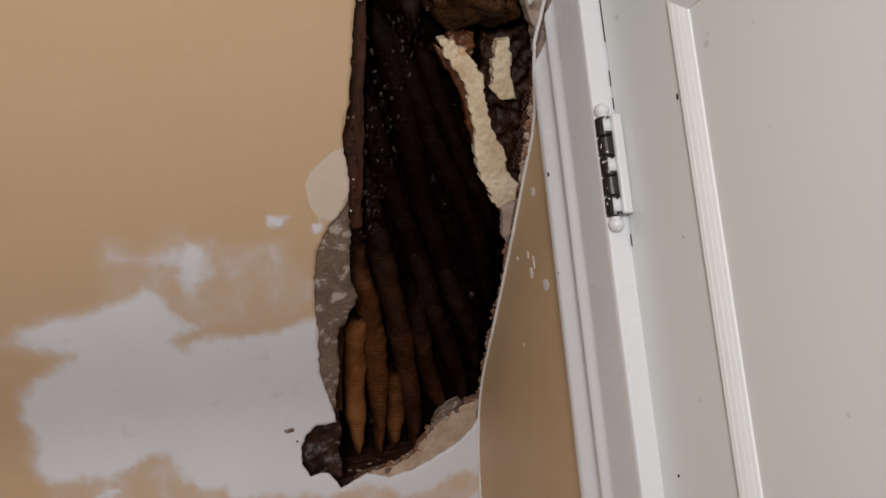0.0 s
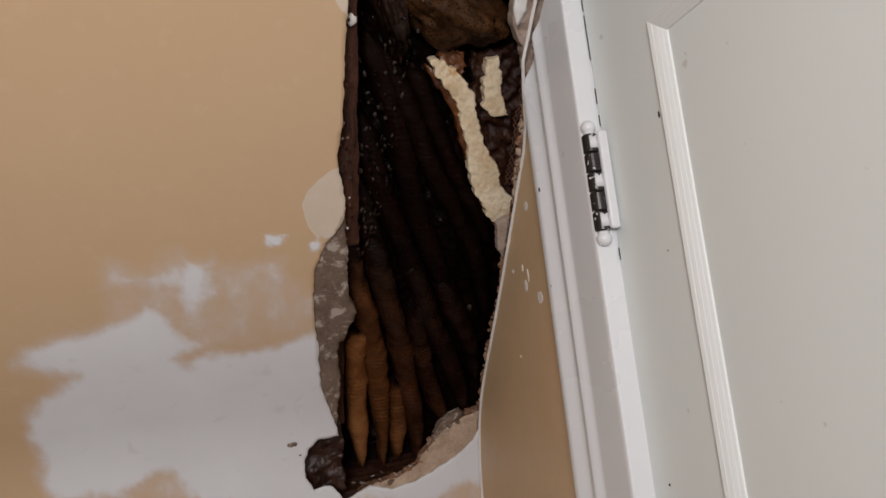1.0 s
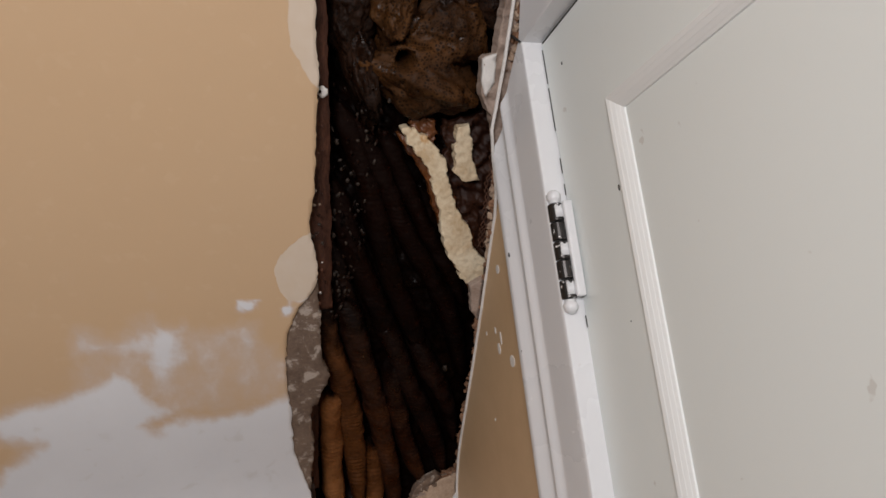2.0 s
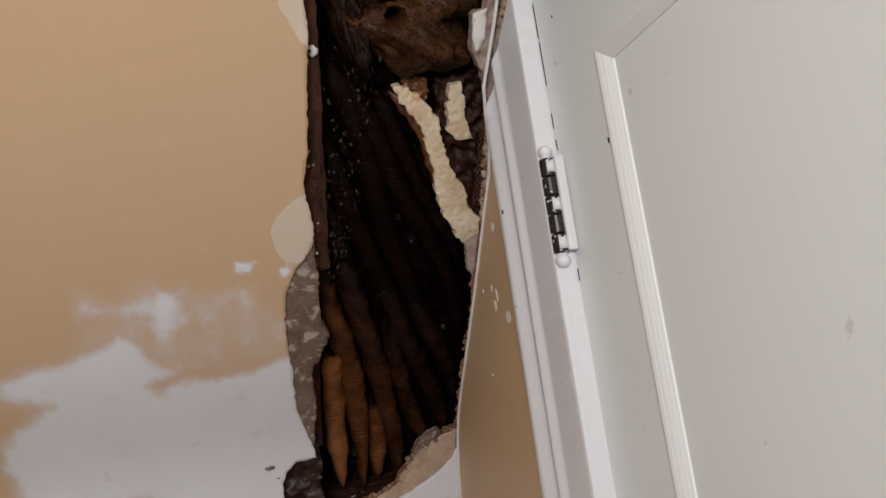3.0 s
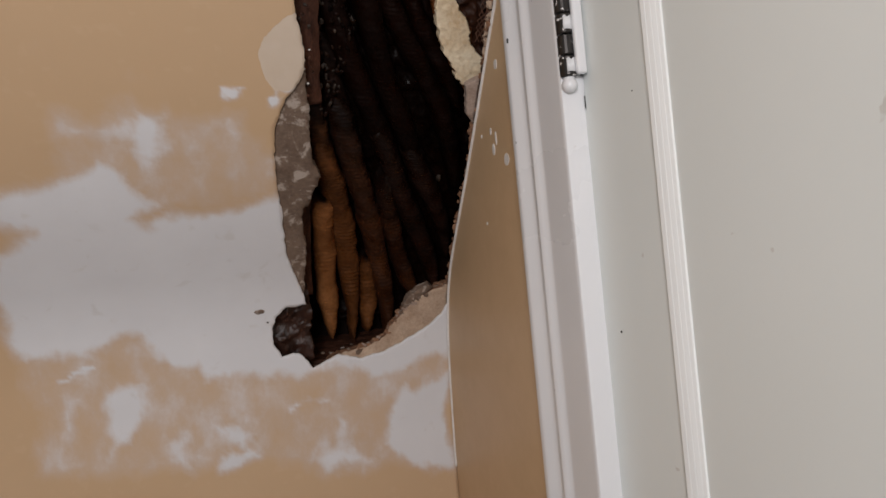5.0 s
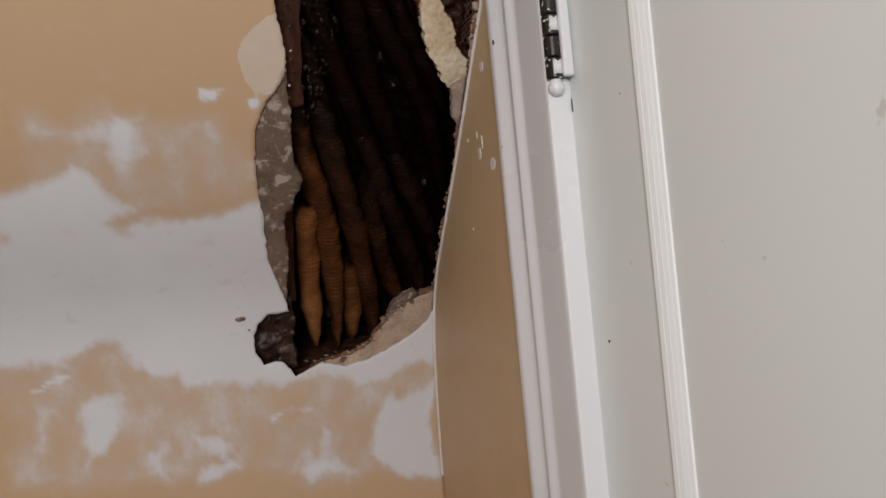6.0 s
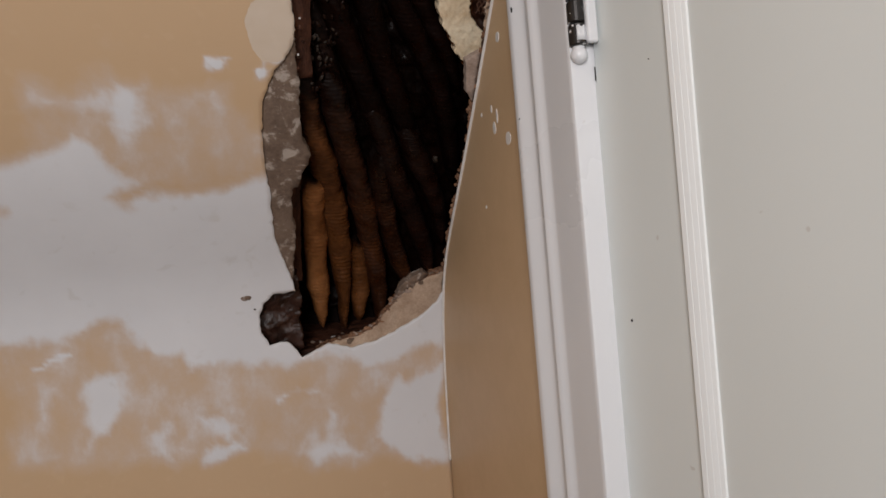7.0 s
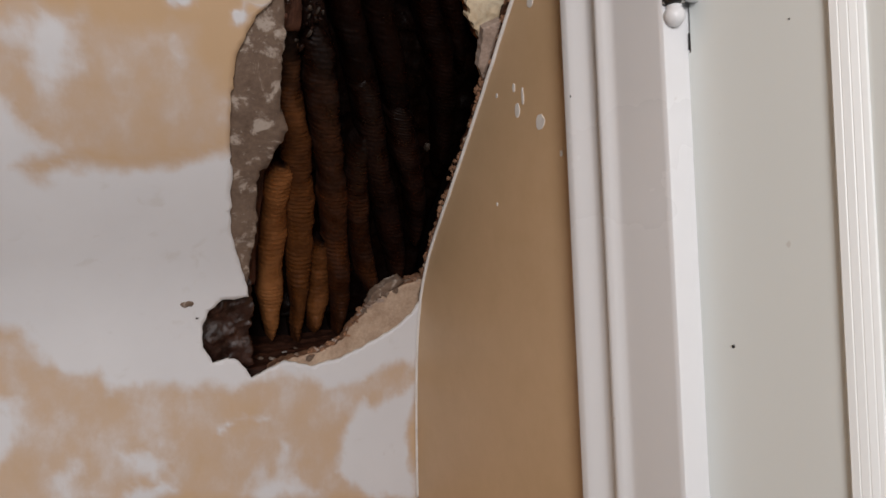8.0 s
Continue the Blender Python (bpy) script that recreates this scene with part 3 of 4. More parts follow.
# Added backing sheet; its black colour gives the shaded gaps behind the combs.
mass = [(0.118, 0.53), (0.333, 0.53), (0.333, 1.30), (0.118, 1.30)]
tagged(plate("comb_mass", mass, 0.01, M_COMB_GAP, lambda x, s: depth_of(s) + 0.030, grid=0.0032, rough=0.006, rough_scale=75), "rough backing sheet, blackened for the shade between the hanging combs", "honeycomb")

# ---- combs ----
def spline(pts, n):
    p = np.array([pts[0]] + list(pts) + [pts[-1]], float)
    out = []
    seg = len(pts) - 1
    for i in range(n + 1):
        u = min(i / n * seg, seg - 1e-6)
        k, t = int(u), u - int(u)
        a, b, c, d = p[k], p[k + 1], p[k + 2], p[k + 3]
        out.append(tuple(0.5 * (2 * b + (c - a) * t + (2 * a - 5 * b + 4 * c - d) * t * t + (3 * b - 3 * c + d - a) * t ** 3)))
    return out


def comb(path, width, mat, label, back=0.07, lift=0.0, tip=True, seed=0.0, ribs=1.0, old=0.64):
    """A hanging sheet of comb seen on its edge: a rounded, ribbed front that tapers to the tip, deep behind."""
    length = sum(math.dist(a, b) for a, b in zip(path, path[1:]))
    n = max(24, int(length / 0.0013))
    line = spline(path, n)
    sec = [(-1.0, 1.0), (-1.0, 0.35), (-0.95, 0.16), (-0.82, 0.08), (-0.62, 0.03), (-0.35, 0.0), (0.0, -0.012), (0.35, 0.0), (0.62, 0.03), (0.82, 0.08), (0.95, 0.16), (1.0, 0.35), (1.0, 1.0)]
    verts, faces = [], []
    for i, (x, s) in enumerate(line):
        f = i / n
        w = width * 0.5 * (1.0 + 0.20 * noise.noise((s * 28, seed, x * 9)))
        if tip:
            w *= min(1.0, 0.14 + 2.4 * max(0.0, 1 - f) ** 0.8) if f > 0.72 else 1.0
        w *= min(1.0, 0.12 + (f * length / 0.028) ** 0.7)
        d0 = depth_of(s) + lift + 0.004 * noise.noise((s * 20, seed + 4, 0)) + (0.012 * max(0, f - 0.9) / 0.1 if tip else 0)
        rib = 0.00042 * ribs * (0.6 + noise.noise((s * 30, x * 30, seed))) * math.sin(i * 0.0013 / 0.0047 * 2 * math.pi)
        for u, b in sec:
            k = noise.noise((x * 300 + u * 2, s * 300, seed)) + 2.2 * noise.noise((x * 70 + u * 1.2, s * 70, seed + 20))
            verts.append(surf(x + u * (w + rib + 0.0006 * k), s, d0 + b * back - (rib + 0.0007 * k if b < 0.2 else 0)))
    m = len(sec)
    ob = new("honeycomb")
    ob.location = surf(*path[0], depth_of(path[0][1]) + lift)
    verts = [v - ob.location for v in verts]
    front = [(i * m + j, i * m + j + 1, i * m + j + m + 1, i * m + j + m) for i in range(n) for j in range(1, m - 2)]
    deep = [(i * m + j, i * m + j + 1, i * m + j + m + 1, i * m + j + m) for i in range(n) for j in (0, m - 2)] + [tuple(range(m)), tuple(range(n * m, n * m + m))[::-1]]
    edge = mesh_object("comb_edge", verts, front, mat, True, ob)
    # darkest at the upper end: shade under the slope, put into the wax colour
    shaded = edge.data.attributes.new("comb_shade", "FLOAT", "POINT")
    shaded.data.foreach_set("value", [max(0.0, 1.0 - i / n / old) for i in range(n + 1) for _ in sec])
    sheet = mesh_object("comb_sheet", verts, deep, M_COMB_OLD_SHADED, True, ob)
    for child in ob.children:
        bm = bmesh.new()
        bm.from_mesh(child.data)
        bmesh.ops.delete(bm, geom=[v for v in bm.verts if not v.link_faces], context="VERTS")
        bm.to_mesh(child.data)
        bm.free()
    return tagged(ob, label, "honeycomb", group="honeycombs in the wall cavity")


# Upper lengths repeat lower combs in darker wax, for shade under the slope.
BROWN, BLACKISH = "brown ribbed honeycomb hanging in the wall cavity", "old dark brown honeycomb, colour deepened for the shade of the wall cavity"
comb([(0.137, 0.720), (0.138, 0.680), (0.142, 0.630), (0.145, 0.585), (0.148, 0.550), (0.151, 0.512)], 0.030, M_COMB_NEW, "amber honeycomb with a pointed tip at the cavity's lower end", lift=-0.003, seed=2, ribs=1.1, old=0.12)
comb([(0.118, 0.875), (0.126, 0.825), (0.136, 0.780), (0.149, 0.730), (0.162, 0.672), (0.174, 0.612), (0.181, 0.560), (0.182, 0.506)], 0.031, M_COMB_AMBER, "amber brown honeycomb, long and ribbed, in the wall cavity", seed=3, ribs=1.3)
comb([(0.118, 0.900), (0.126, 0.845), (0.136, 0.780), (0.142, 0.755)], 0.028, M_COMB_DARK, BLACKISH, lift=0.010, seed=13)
comb([(0.199, 0.612), (0.203, 0.580), (0.205, 0.552), (0.202, 0.514)], 0.026, M_COMB_AMBER, "small amber honeycomb lobe between two larger combs", lift=0.006, seed=4, old=0.2)
comb([(0.148, 0.860), (0.160, 0.812), (0.175, 0.755), (0.194, 0.690), (0.208, 0.638), (0.222, 0.588), (0.232, 0.542), (0.232, 0.510)], 0.030, M_COMB_MID, BROWN, seed=5)
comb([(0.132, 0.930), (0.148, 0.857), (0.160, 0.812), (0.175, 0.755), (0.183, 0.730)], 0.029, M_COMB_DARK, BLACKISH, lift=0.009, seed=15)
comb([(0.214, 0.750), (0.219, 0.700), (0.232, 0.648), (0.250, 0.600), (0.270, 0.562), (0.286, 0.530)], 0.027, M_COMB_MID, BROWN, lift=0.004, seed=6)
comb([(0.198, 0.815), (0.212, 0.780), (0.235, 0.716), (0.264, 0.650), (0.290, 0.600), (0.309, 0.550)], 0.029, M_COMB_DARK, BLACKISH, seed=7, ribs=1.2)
comb([(0.132, 1.000), (0.150, 0.935), (0.170, 0.882), (0.190, 0.834), (0.212, 0.780), (0.226, 0.742)], 0.029, M_COMB_OLD_SHADED, BLACKISH, lift=0.002, seed=17, ribs=0.5)
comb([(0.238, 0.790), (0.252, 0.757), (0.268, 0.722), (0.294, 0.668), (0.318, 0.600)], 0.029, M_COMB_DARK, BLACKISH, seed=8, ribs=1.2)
comb([(0.137, 1.080), (0.161, 1.018), (0.184, 0.940), (0.203, 0.877), (0.222, 0.830), (0.244, 0.775), (0.262, 0.735)], 0.029, M_COMB_OLD_SHADED, BLACKISH, lift=0.002, seed=18, ribs=0.6)
comb([(0.154, 1.064), (0.185, 1.000), (0.212, 0.940), (0.243, 0.887), (0.266, 0.848), (0.286, 0.798), (0.302, 0.742), (0.314, 0.69)], 0.028, M_COMB_OLD_SHADED, BLACKISH, lift=0.004, seed=9, ribs=0.8)
comb([(0.185, 1.05), (0.215, 0.985), (0.245, 0.925), (0.275, 0.875), (0.300, 0.82)], 0.026, M_COMB_OLD_SHADED, BLACKISH, lift=0.012, seed=10, ribs=0.5)


def lump(name, x, s, d, rx, rs, rd, mat, label, cat, turn=0.0, seed=0.0, cells=True, levels=5, pit=0.0016, group="", dent=None):
    """A bulging piece of comb or crumb, with open cells sunk into it."""
    b = bmesh.new()
    bmesh.ops.create_icosphere(b, subdivisions=levels, radius=1.0)
    c, sn = math.cos(turn), math.sin(turn)
    for v in b.verts:
        q = v.co.copy()
        k = 1 + 0.38 * noise.noise(q * 1.4 + Vector((seed, 0, 0))) + 0.16 * noise.noise(q * 4 + Vector((0, seed, 0)))
        u, w, h = q.x * rx * k, q.y * rs * k, q.z * rd * k
        u, w = u * c - w * sn, u * sn + w * c
        dep = d - h
        if cells:
            dist, _ = noise.voronoi(Vector(((x + u) * 165, (s + w) * 165, dep * 165)))
            dep += pit * max(0.0, 1 - dist[0] * 2.0) * 2 * max(0.0, q.z + 0.3)
        if dent and q.z > 0:
            dep += 0.034 * max(0.0, 1 - (math.hypot(x + u - dent[0], s + w - dent[1]) / 0.0105) ** 2)
        v.co = surf(x + u, s + w, dep)
    ob = part(name, b, mat, smooth=True)
    return tagged(ob, label, cat, group=group)


G = "bulging combs at the top of the cavity"
lump("comb_lobe", 0.220, 1.106, 0.043, 0.060, 0.032, 0.030, M_LOBE, "bulging brown comb lobe with open cells and a dark hole", "honeycomb", -0.35, 11, group=G, pit=0.0016, dent=(0.197, 1.126))
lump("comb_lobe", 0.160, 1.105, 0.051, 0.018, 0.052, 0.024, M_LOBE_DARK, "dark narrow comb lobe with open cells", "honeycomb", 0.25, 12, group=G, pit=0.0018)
lump("comb_lobe", 0.186, 1.170, 0.042, 0.020, 0.036, 0.020, M_LOBE, "rounded brown comb lobe with open cells", "honeycomb", 0.1, 13, group=G, pit=0.0018)
lump("comb_lobe", 0.240, 1.150, 0.045, 0.040, 0.036, 0.022, M_LOBE, "broad brown comb lobe with open cells", "honeycomb", 0.3, 14, group=G, pit=0.0018)
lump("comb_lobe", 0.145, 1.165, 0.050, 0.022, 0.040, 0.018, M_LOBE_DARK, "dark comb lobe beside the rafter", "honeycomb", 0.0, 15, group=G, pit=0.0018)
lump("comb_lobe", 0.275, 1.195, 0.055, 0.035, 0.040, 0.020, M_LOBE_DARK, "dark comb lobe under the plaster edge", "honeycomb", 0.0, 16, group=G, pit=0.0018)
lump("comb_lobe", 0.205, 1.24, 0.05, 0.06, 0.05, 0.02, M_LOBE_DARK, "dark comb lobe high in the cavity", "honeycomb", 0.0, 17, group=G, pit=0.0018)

# pale broken wax
FOAM = [(0.199, 1.057), (0.215, 1.056), (0.231, 1.044), (0.248, 1.023), (0.257, 0.992), (0.266, 0.966), (0.285, 0.942), (0.291, 0.917), (0.306, 0.905),
        (0.308, 0.887), (0.297, 0.865), (0.281, 0.882), (0.261, 0.912), (0.251, 0.940), (0.247, 0.967), (0.238, 0.992), (0.230, 1.017), (0.210, 1.038)]
FOAM_SMALL = [(0.258, 1.059), (0.273, 1.061), (0.279, 1.023), (0.287, 1.001), (0.273, 0.998), (0.260, 1.011)]


def wax_depth(x, s):
    return depth_of(s) - 0.004


for poly, label in ((FOAM, "long ragged strip of pale cream wax on the combs"), (FOAM_SMALL, "short ragged piece of pale cream wax on the combs")):
    tagged(plate("wax_strip", ragged(ragged(poly, 0.0026, 0.0030, 4.0), 0.0016, 0.0011, 9.0), 0.012, M_WAX, wax_depth, grid=0.0018, rough=0.0011, rough_scale=170), label, "beeswax", group="pale wax strips")
RIM = [(x + (0.005 if x > 0.25 else -0.003), s - 0.007) for x, s in FOAM]
tagged(plate("honey_stain", ragged(RIM, 0.003, 0.004, 8.0), 0.008, M_RUST, lambda x, s: depth_of(s) + 0.002, grid=0.004, rough=0.002), "orange brown honey soaked comb round the pale wax", "honeycomb")

def tube(name, path, r, mat, parent=None, sides=8):
    """A thin rod along a line of places."""
    verts, faces = [], []
    path = [Vector(p) for p in path]
    for i, p in enumerate(path):
        t = (path[min(i + 1, len(path) - 1)] - path[max(i - 1, 0)]).normalized()
        u = t.cross(Vector((1, 0, 0.01))).normalized()
        w = t.cross(u)
        for k in range(sides):
            a = 2 * math.pi * k / sides
            verts.append(p + r * (u * math.cos(a) + w * math.sin(a)))
    for i in range(len(path) - 1):
        for k in range(sides):
            j = (k + 1) % sides
            faces.append((i * sides + k, i * sides + j, (i + 1) * sides + j, (i + 1) * sides + k))
    faces += [tuple(range(sides))[::-1], tuple(range((len(path) - 1) * sides, len(path) * sides))]
    return mesh_object(name, verts, faces, mat, True, parent)


STAIN = [(0.246, 1.062), (0.300, 1.072), (0.314, 1.02), (0.316, 0.93), (0.309, 0.87), (0.290, 0.90), (0.275, 0.95), (0.255, 1.00)]
tagged(plate("stained_comb", ragged(STAIN, 0.006, 0.003, 3.0), 0.008, M_REDBROWN, lambda x, s: depth_of(s) + 0.006, grid=0.0025, rough=0.009, rough_scale=90), "lumpy red brown comb between the wax strips and the corner", "honeycomb")
TOP_STAIN = [(0.206, 1.066), (0.230, 1.066), (0.240, 1.050), (0.234, 1.040), (0.222, 1.050), (0.208, 1.053)]
tagged(plate("honey_stain", ragged(TOP_STAIN, 0.005, 0.002, 3.5), 0.006, M_RUST, lambda x, s: depth_of(s) + 0.003, grid=0.002, rough=0.006, rough_scale=160), "orange honey stain above the pale wax", "honeycomb")

# ---- broken plaster along the corner ----
edge_thing = tagged(new("broken_plaster_edge"), "crumbling brown plaster keys along the corner of the opening", "plaster")
edge_thing.location = surf(0.30, 0.61, 0.02)
rng = random.Random(4)
for i in range(150):
    s = 0.60 + 0.66 * i / 150
    wide = 0.0026 if s < 0.92 else 0.0042
    b = bmesh.new()
    bmesh.ops.create_icosphere(b, subdivisions=2, radius=1.0)
    cx, cd = 0.2995 + rng.uniform(-0.001, 0.004) - (0.003 if s > 0.95 else 0), rng.uniform(0.003, 0.012)
    r = rng.uniform(0.6, 1.25) * wide
    for v in b.verts:
        q = v.co * (1 + 0.9 * noise.noise(v.co * 1.5 + Vector((i * 3.3, 0, 0))))
        v.co = surf(cx + q.x * r, s + q.y * r * 1.3, cd + q.z * r) - edge_thing.location
    part("plaster_key", b, M_KEY if rng.random() < (0.9 if s < 0.92 else 0.55) else M_CRUMB, edge_thing, smooth=False)
backing = part("backing", strip(0.3045, 0.332, 0.59, 1.30, 0.012, 0.020, 160), M_STUD, edge_thing, smooth=True)
for v in backing.data.vertices:
    v.co -= edge_thing.location
roughen(backing, 0.003, 90)
UPPER = [(0.267, 1.133), (0.279, 1.138), (0.288, 1.30), (0.2985, 1.30), (0.2985, 1.03), (0.290, 1.055), (0.284, 1.078), (0.271, 1.097)]
tagged(plate("plaster_remnant", ragged(UPPER, 0.002, 0.004, 6.0), 0.014, M_REM, 0.007, grid=0.0025, rough=0.0045, rough_scale=90), "pinkish grey plaster remnant clinging to the corner", "plaster")
lath = tagged(new("metal_lath"), "rusty expanded metal lath showing in the broken plaster", "metal lath")
lath.location = surf(0.291, 0.93, 0.006)
for k in range(2):
    for flip in (1, -1):
        line = [surf(0.2900 + 0.0048 * k + flip * 0.0024 * math.cos(math.pi * i) + 0.0022 * noise.noise((i * 0.45, k * 0.5, 3)), 0.93 + 0.0075 * i + 0.0025 * noise.noise((i * 0.6, 5, k)), 0.0095 + 0.0050 * noise.noise((i * 0.35, k * 0.8, 0))) - lath.location for i in range(46)]
        tube("strand", line, 0.0006, M_RUSTY, lath, 5)
CHIP = [(0.266, 1.134), (0.279, 1.140), (0.281, 1.112), (0.274, 1.098), (0.268, 1.112)]
tagged(plate("plaster_flake", ragged(CHIP, 0.0008, 0.004, 6.0), 0.003, M_WHITE, 0.005, grid=0.004, rough=0.0006), "small white flake of broken plaster", "plaster")


def bead_x(s):
    """The bead leaves the corner high up and runs beside the casing on the slope."""
    return float(np.interp(s, [0.97, 1.00, 1.038, 1.067, 1.096, 1.128, 1.169, 1.30], [0.2992, 0.2960, 0.2870, 0.2815, 0.2830, 0.2850, 0.2860, 0.2870]))


bead = tube("corner_bead", [surf(bead_x(s), s, 0.0005 - 0.0030 * float(np.interp(s, [0.96, 1.02], [0, 1])) + 0.0006 * noise.noise((s * 60, 0, 0))) for s in np.linspace(0.335, 1.30, 200)], 0.0018, M_WHITE)
tagged(bead, "thin white plaster corner bead following the curved corner", "corner bead")

# ---- door casing ----
SECTION = [(0.615, 0.302), (0.615, 0.2855), (0.6135, 0.2838), (0.6075, 0.2830), (0.6055, 0.2836), (0.602, 0.2855), (0.5975, 0.2882), (0.594, 0.2896), (0.592, 0.2900),
           (0.585, 0.2898), (0.582, 0.2890), (0.5805, 0.2862), (0.5785, 0.2848), (0.5755, 0.2850), (0.572, 0.2872), (0.5685, 0.2892), (0.566, 0.2897), (0.5635, 0.2897),
           (0.5270, 0.2895), (0.5245, 0.2896), (0.5229, 0.2903), (0.5225, 0.2917), (0.5225, 0.3235)]
SECTION = [(y, x + 0.003) for y, x in SECTION]


def casing_side():
    b = bmesh.new()
    rows = []
    for y, x in SECTION:
        top = min(z_at(y) - 0.001, Z_HEAD + (y - Y_JAMB))
        rows.append([b.verts.new((x, y, z)) for z in list(np.linspace(0.0, 1.85, 30)) + [top]])
    for p, q in zip(rows, rows[1:]):
        for i in range(len(p) - 1):
            b.faces.new((p[i], p[i + 1], q[i + 1], q[i]))
    return b


def casing_head():
    b = bmesh.new()
    rows = []
    for y, x in SECTION:
        z = Z_HEAD + (y - Y_JAMB)
        left = min(y, y_at(z) - 0.001)
        rows.append([b.verts.new((x, yy, z)) for yy in np.linspace(left, Y_FAR - (y - Y_JAMB), 20)])
    for p, q in zip(rows, rows[1:]):
        for i in range(len(p) - 1):
            b.faces.new((p[i], q[i], q[i + 1], p[i + 1]))
    return b


casing = part("door_casing", casing_side(), M_TRIM, smooth=False)
tagged(casing, "white glossy moulded door casing with two beads", "door casing", kind="structure")
part("head_casing", casing_head(), M_TRIM, casing)
for ob in (casing, casing.children[0]):
    for p in ob.data.polygons:
        p.use_smooth = True
    ob.data.set_sharp_from_angle(angle=radians(40))
part("mitre_joint", box(0.2908, 0.2924, -0.0008, 0.0008, 0.0, 0.027), M_BLACK, casing).matrix_basis = pose(0, 0.5230, 2.0005, -45, 0, 0)

# ---- door ----
door = tagged(new("door_1"), "closed white painted panel door with moulded panels", "door", kind="structure")
door.location = (0.312, Y_JAMB - 0.002, 0.008)
D0 = Vector(door.location)
PANELS = [(0.433, -0.165, 1.05, 1.901), (0.433, -0.165, 0.22, 0.90)]
y1, y0, z0, z1 = Y_JAMB - 0.0025, Y_FAR + 0.003, 0.008, Z_HEAD - 0.003


for name, ya, yb, za, zb in (("stile", 0.433, y1, z0, z1), ("stile", y0, -0.165, z0, z1), ("rail", -0.165, 0.433, 1.901, z1), ("rail", -0.165, 0.433, 0.90, 1.05), ("rail", -0.165, 0.433, z0, 0.22)):
    b = box(0.312, 0.347, ya, yb, za, zb)
    bmesh.ops.translate(b, vec=-D0, verts=b.verts)
    part(name, b, M_DOOR, door)
STEPS = [(-0.0005, 0.3125), (0.0, 0.3096), (0.0012, 0.3088), (0.0055, 0.3097), (0.0060, 0.3101), (0.0066, 0.3101), (0.0105, 0.3113), (0.0110, 0.3117), (0.0116, 0.3117),
         (0.0150, 0.3131), (0.0155, 0.3135), (0.0161, 0.3136), (0.0185, 0.3146), (0.0190, 0.3164)]
for ya, yb, za, zb in PANELS:
    b = box(0.3160, 0.335, yb + 0.0130, ya - 0.0130, za + 0.0130, zb - 0.0130)
    bmesh.ops.translate(b, vec=-D0, verts=b.verts)
    panel = part("panel", b, M_DOOR, door)
    b = bmesh.new()
    loops = [[b.verts.new(Vector((x, y, z)) - D0) for y, z in ((ya - 0.74 * o, za + 0.74 * o), (ya - 0.74 * o, zb - 0.74 * o), (yb + 0.74 * o, zb - 0.74 * o), (yb + 0.74 * o, za + 0.74 * o))] for o, x in STEPS]
    for p, q in zip(loops, loops[1:]):
        for i in range(4):
            j = (i + 1) % 4
            b.faces.new((p[i], p[j], q[j], q[i]))
    part("panel_moulding", b, M_MOULD, panel, "white stepped moulding")
# Thin black strips draw the shade of the open gap round the door.
for za, zb in ((1.958, 1.992), (1.912, 1.954), (1.872, 1.886), (1.852, 1.862), (1.736, 1.746)):
    b = box(0.3116, 0.3125, Y_JAMB - 0.0015, Y_JAMB - 0.0010 - (0.0001 if zb < 1.76 else 0.0), za, zb, 0.0001)
    bmesh.ops.translate(b, vec=-D0, verts=b.verts)
    part("gap_dirt", b, M_BLACK, door, "thin black strip drawing the shade of the gap at the hinge side")
b = box(0.3113, 0.3127, 0.30, Y_JAMB - 0.004, Z_HEAD - 0.0035, Z_HEAD - 0.0022, 0.0003)
bmesh.ops.translate(b, vec=-D0, verts=b.verts)
part("gap_dirt", b, M_BLACK, door, "thin black strip drawing the shade of the gap under the head")

b = box(0.3122, 0.3200, Y_JAMB - 0.0032, Y_JAMB - 0.0001, 0.02, 1.734)
bmesh.ops.translate(b, vec=-D0, verts=b.verts)
part("gap_paint", b, M_DOOR, door, "white paint bridging the gap at the hinge side")

# ---- hinge ----
HX, HY, HZ0, HZ1, HR = 0.2985, 0.5190, 1.7600, 1.8436, 0.0066
hinge = tagged(new("hinge"), "old ball tipped door hinge with chipped white paint", "hinge")
hinge.location = (HX, HY, HZ0)


def lathe(prof_rz, sides=20, cx=0.0, cy=0.0):
    b = bmesh.new()
    rings = [[b.verts.new((cx + r * math.cos(2 * math.pi * k / sides), cy + r * math.sin(2 * math.pi * k / sides), z)) for k in range(sides)] for r, z in prof_rz]
    for p, q in zip(rings, rings[1:]):
        for k in range(sides):
            j = (k + 1) % sides
            b.faces.new((p[k], p[j], q[j], q[k]))
    b.faces.new(rings[0][::-1])
    b.faces.new(rings[-1])
    return b


H = HZ1 - HZ0
knuckles = []
for i in range(5):
    a, c = H * i / 5 + 0.0005, H * (i + 1) / 5 - 0.0005
    knuckle = part("knuckle", lathe([(HR - 0.0008, a), (HR, a + 0.0008), (HR, c - 0.0008), (HR - 0.0008, c)]), M_HINGE, hinge, smooth=False)
    knuckles.append(knuckle)
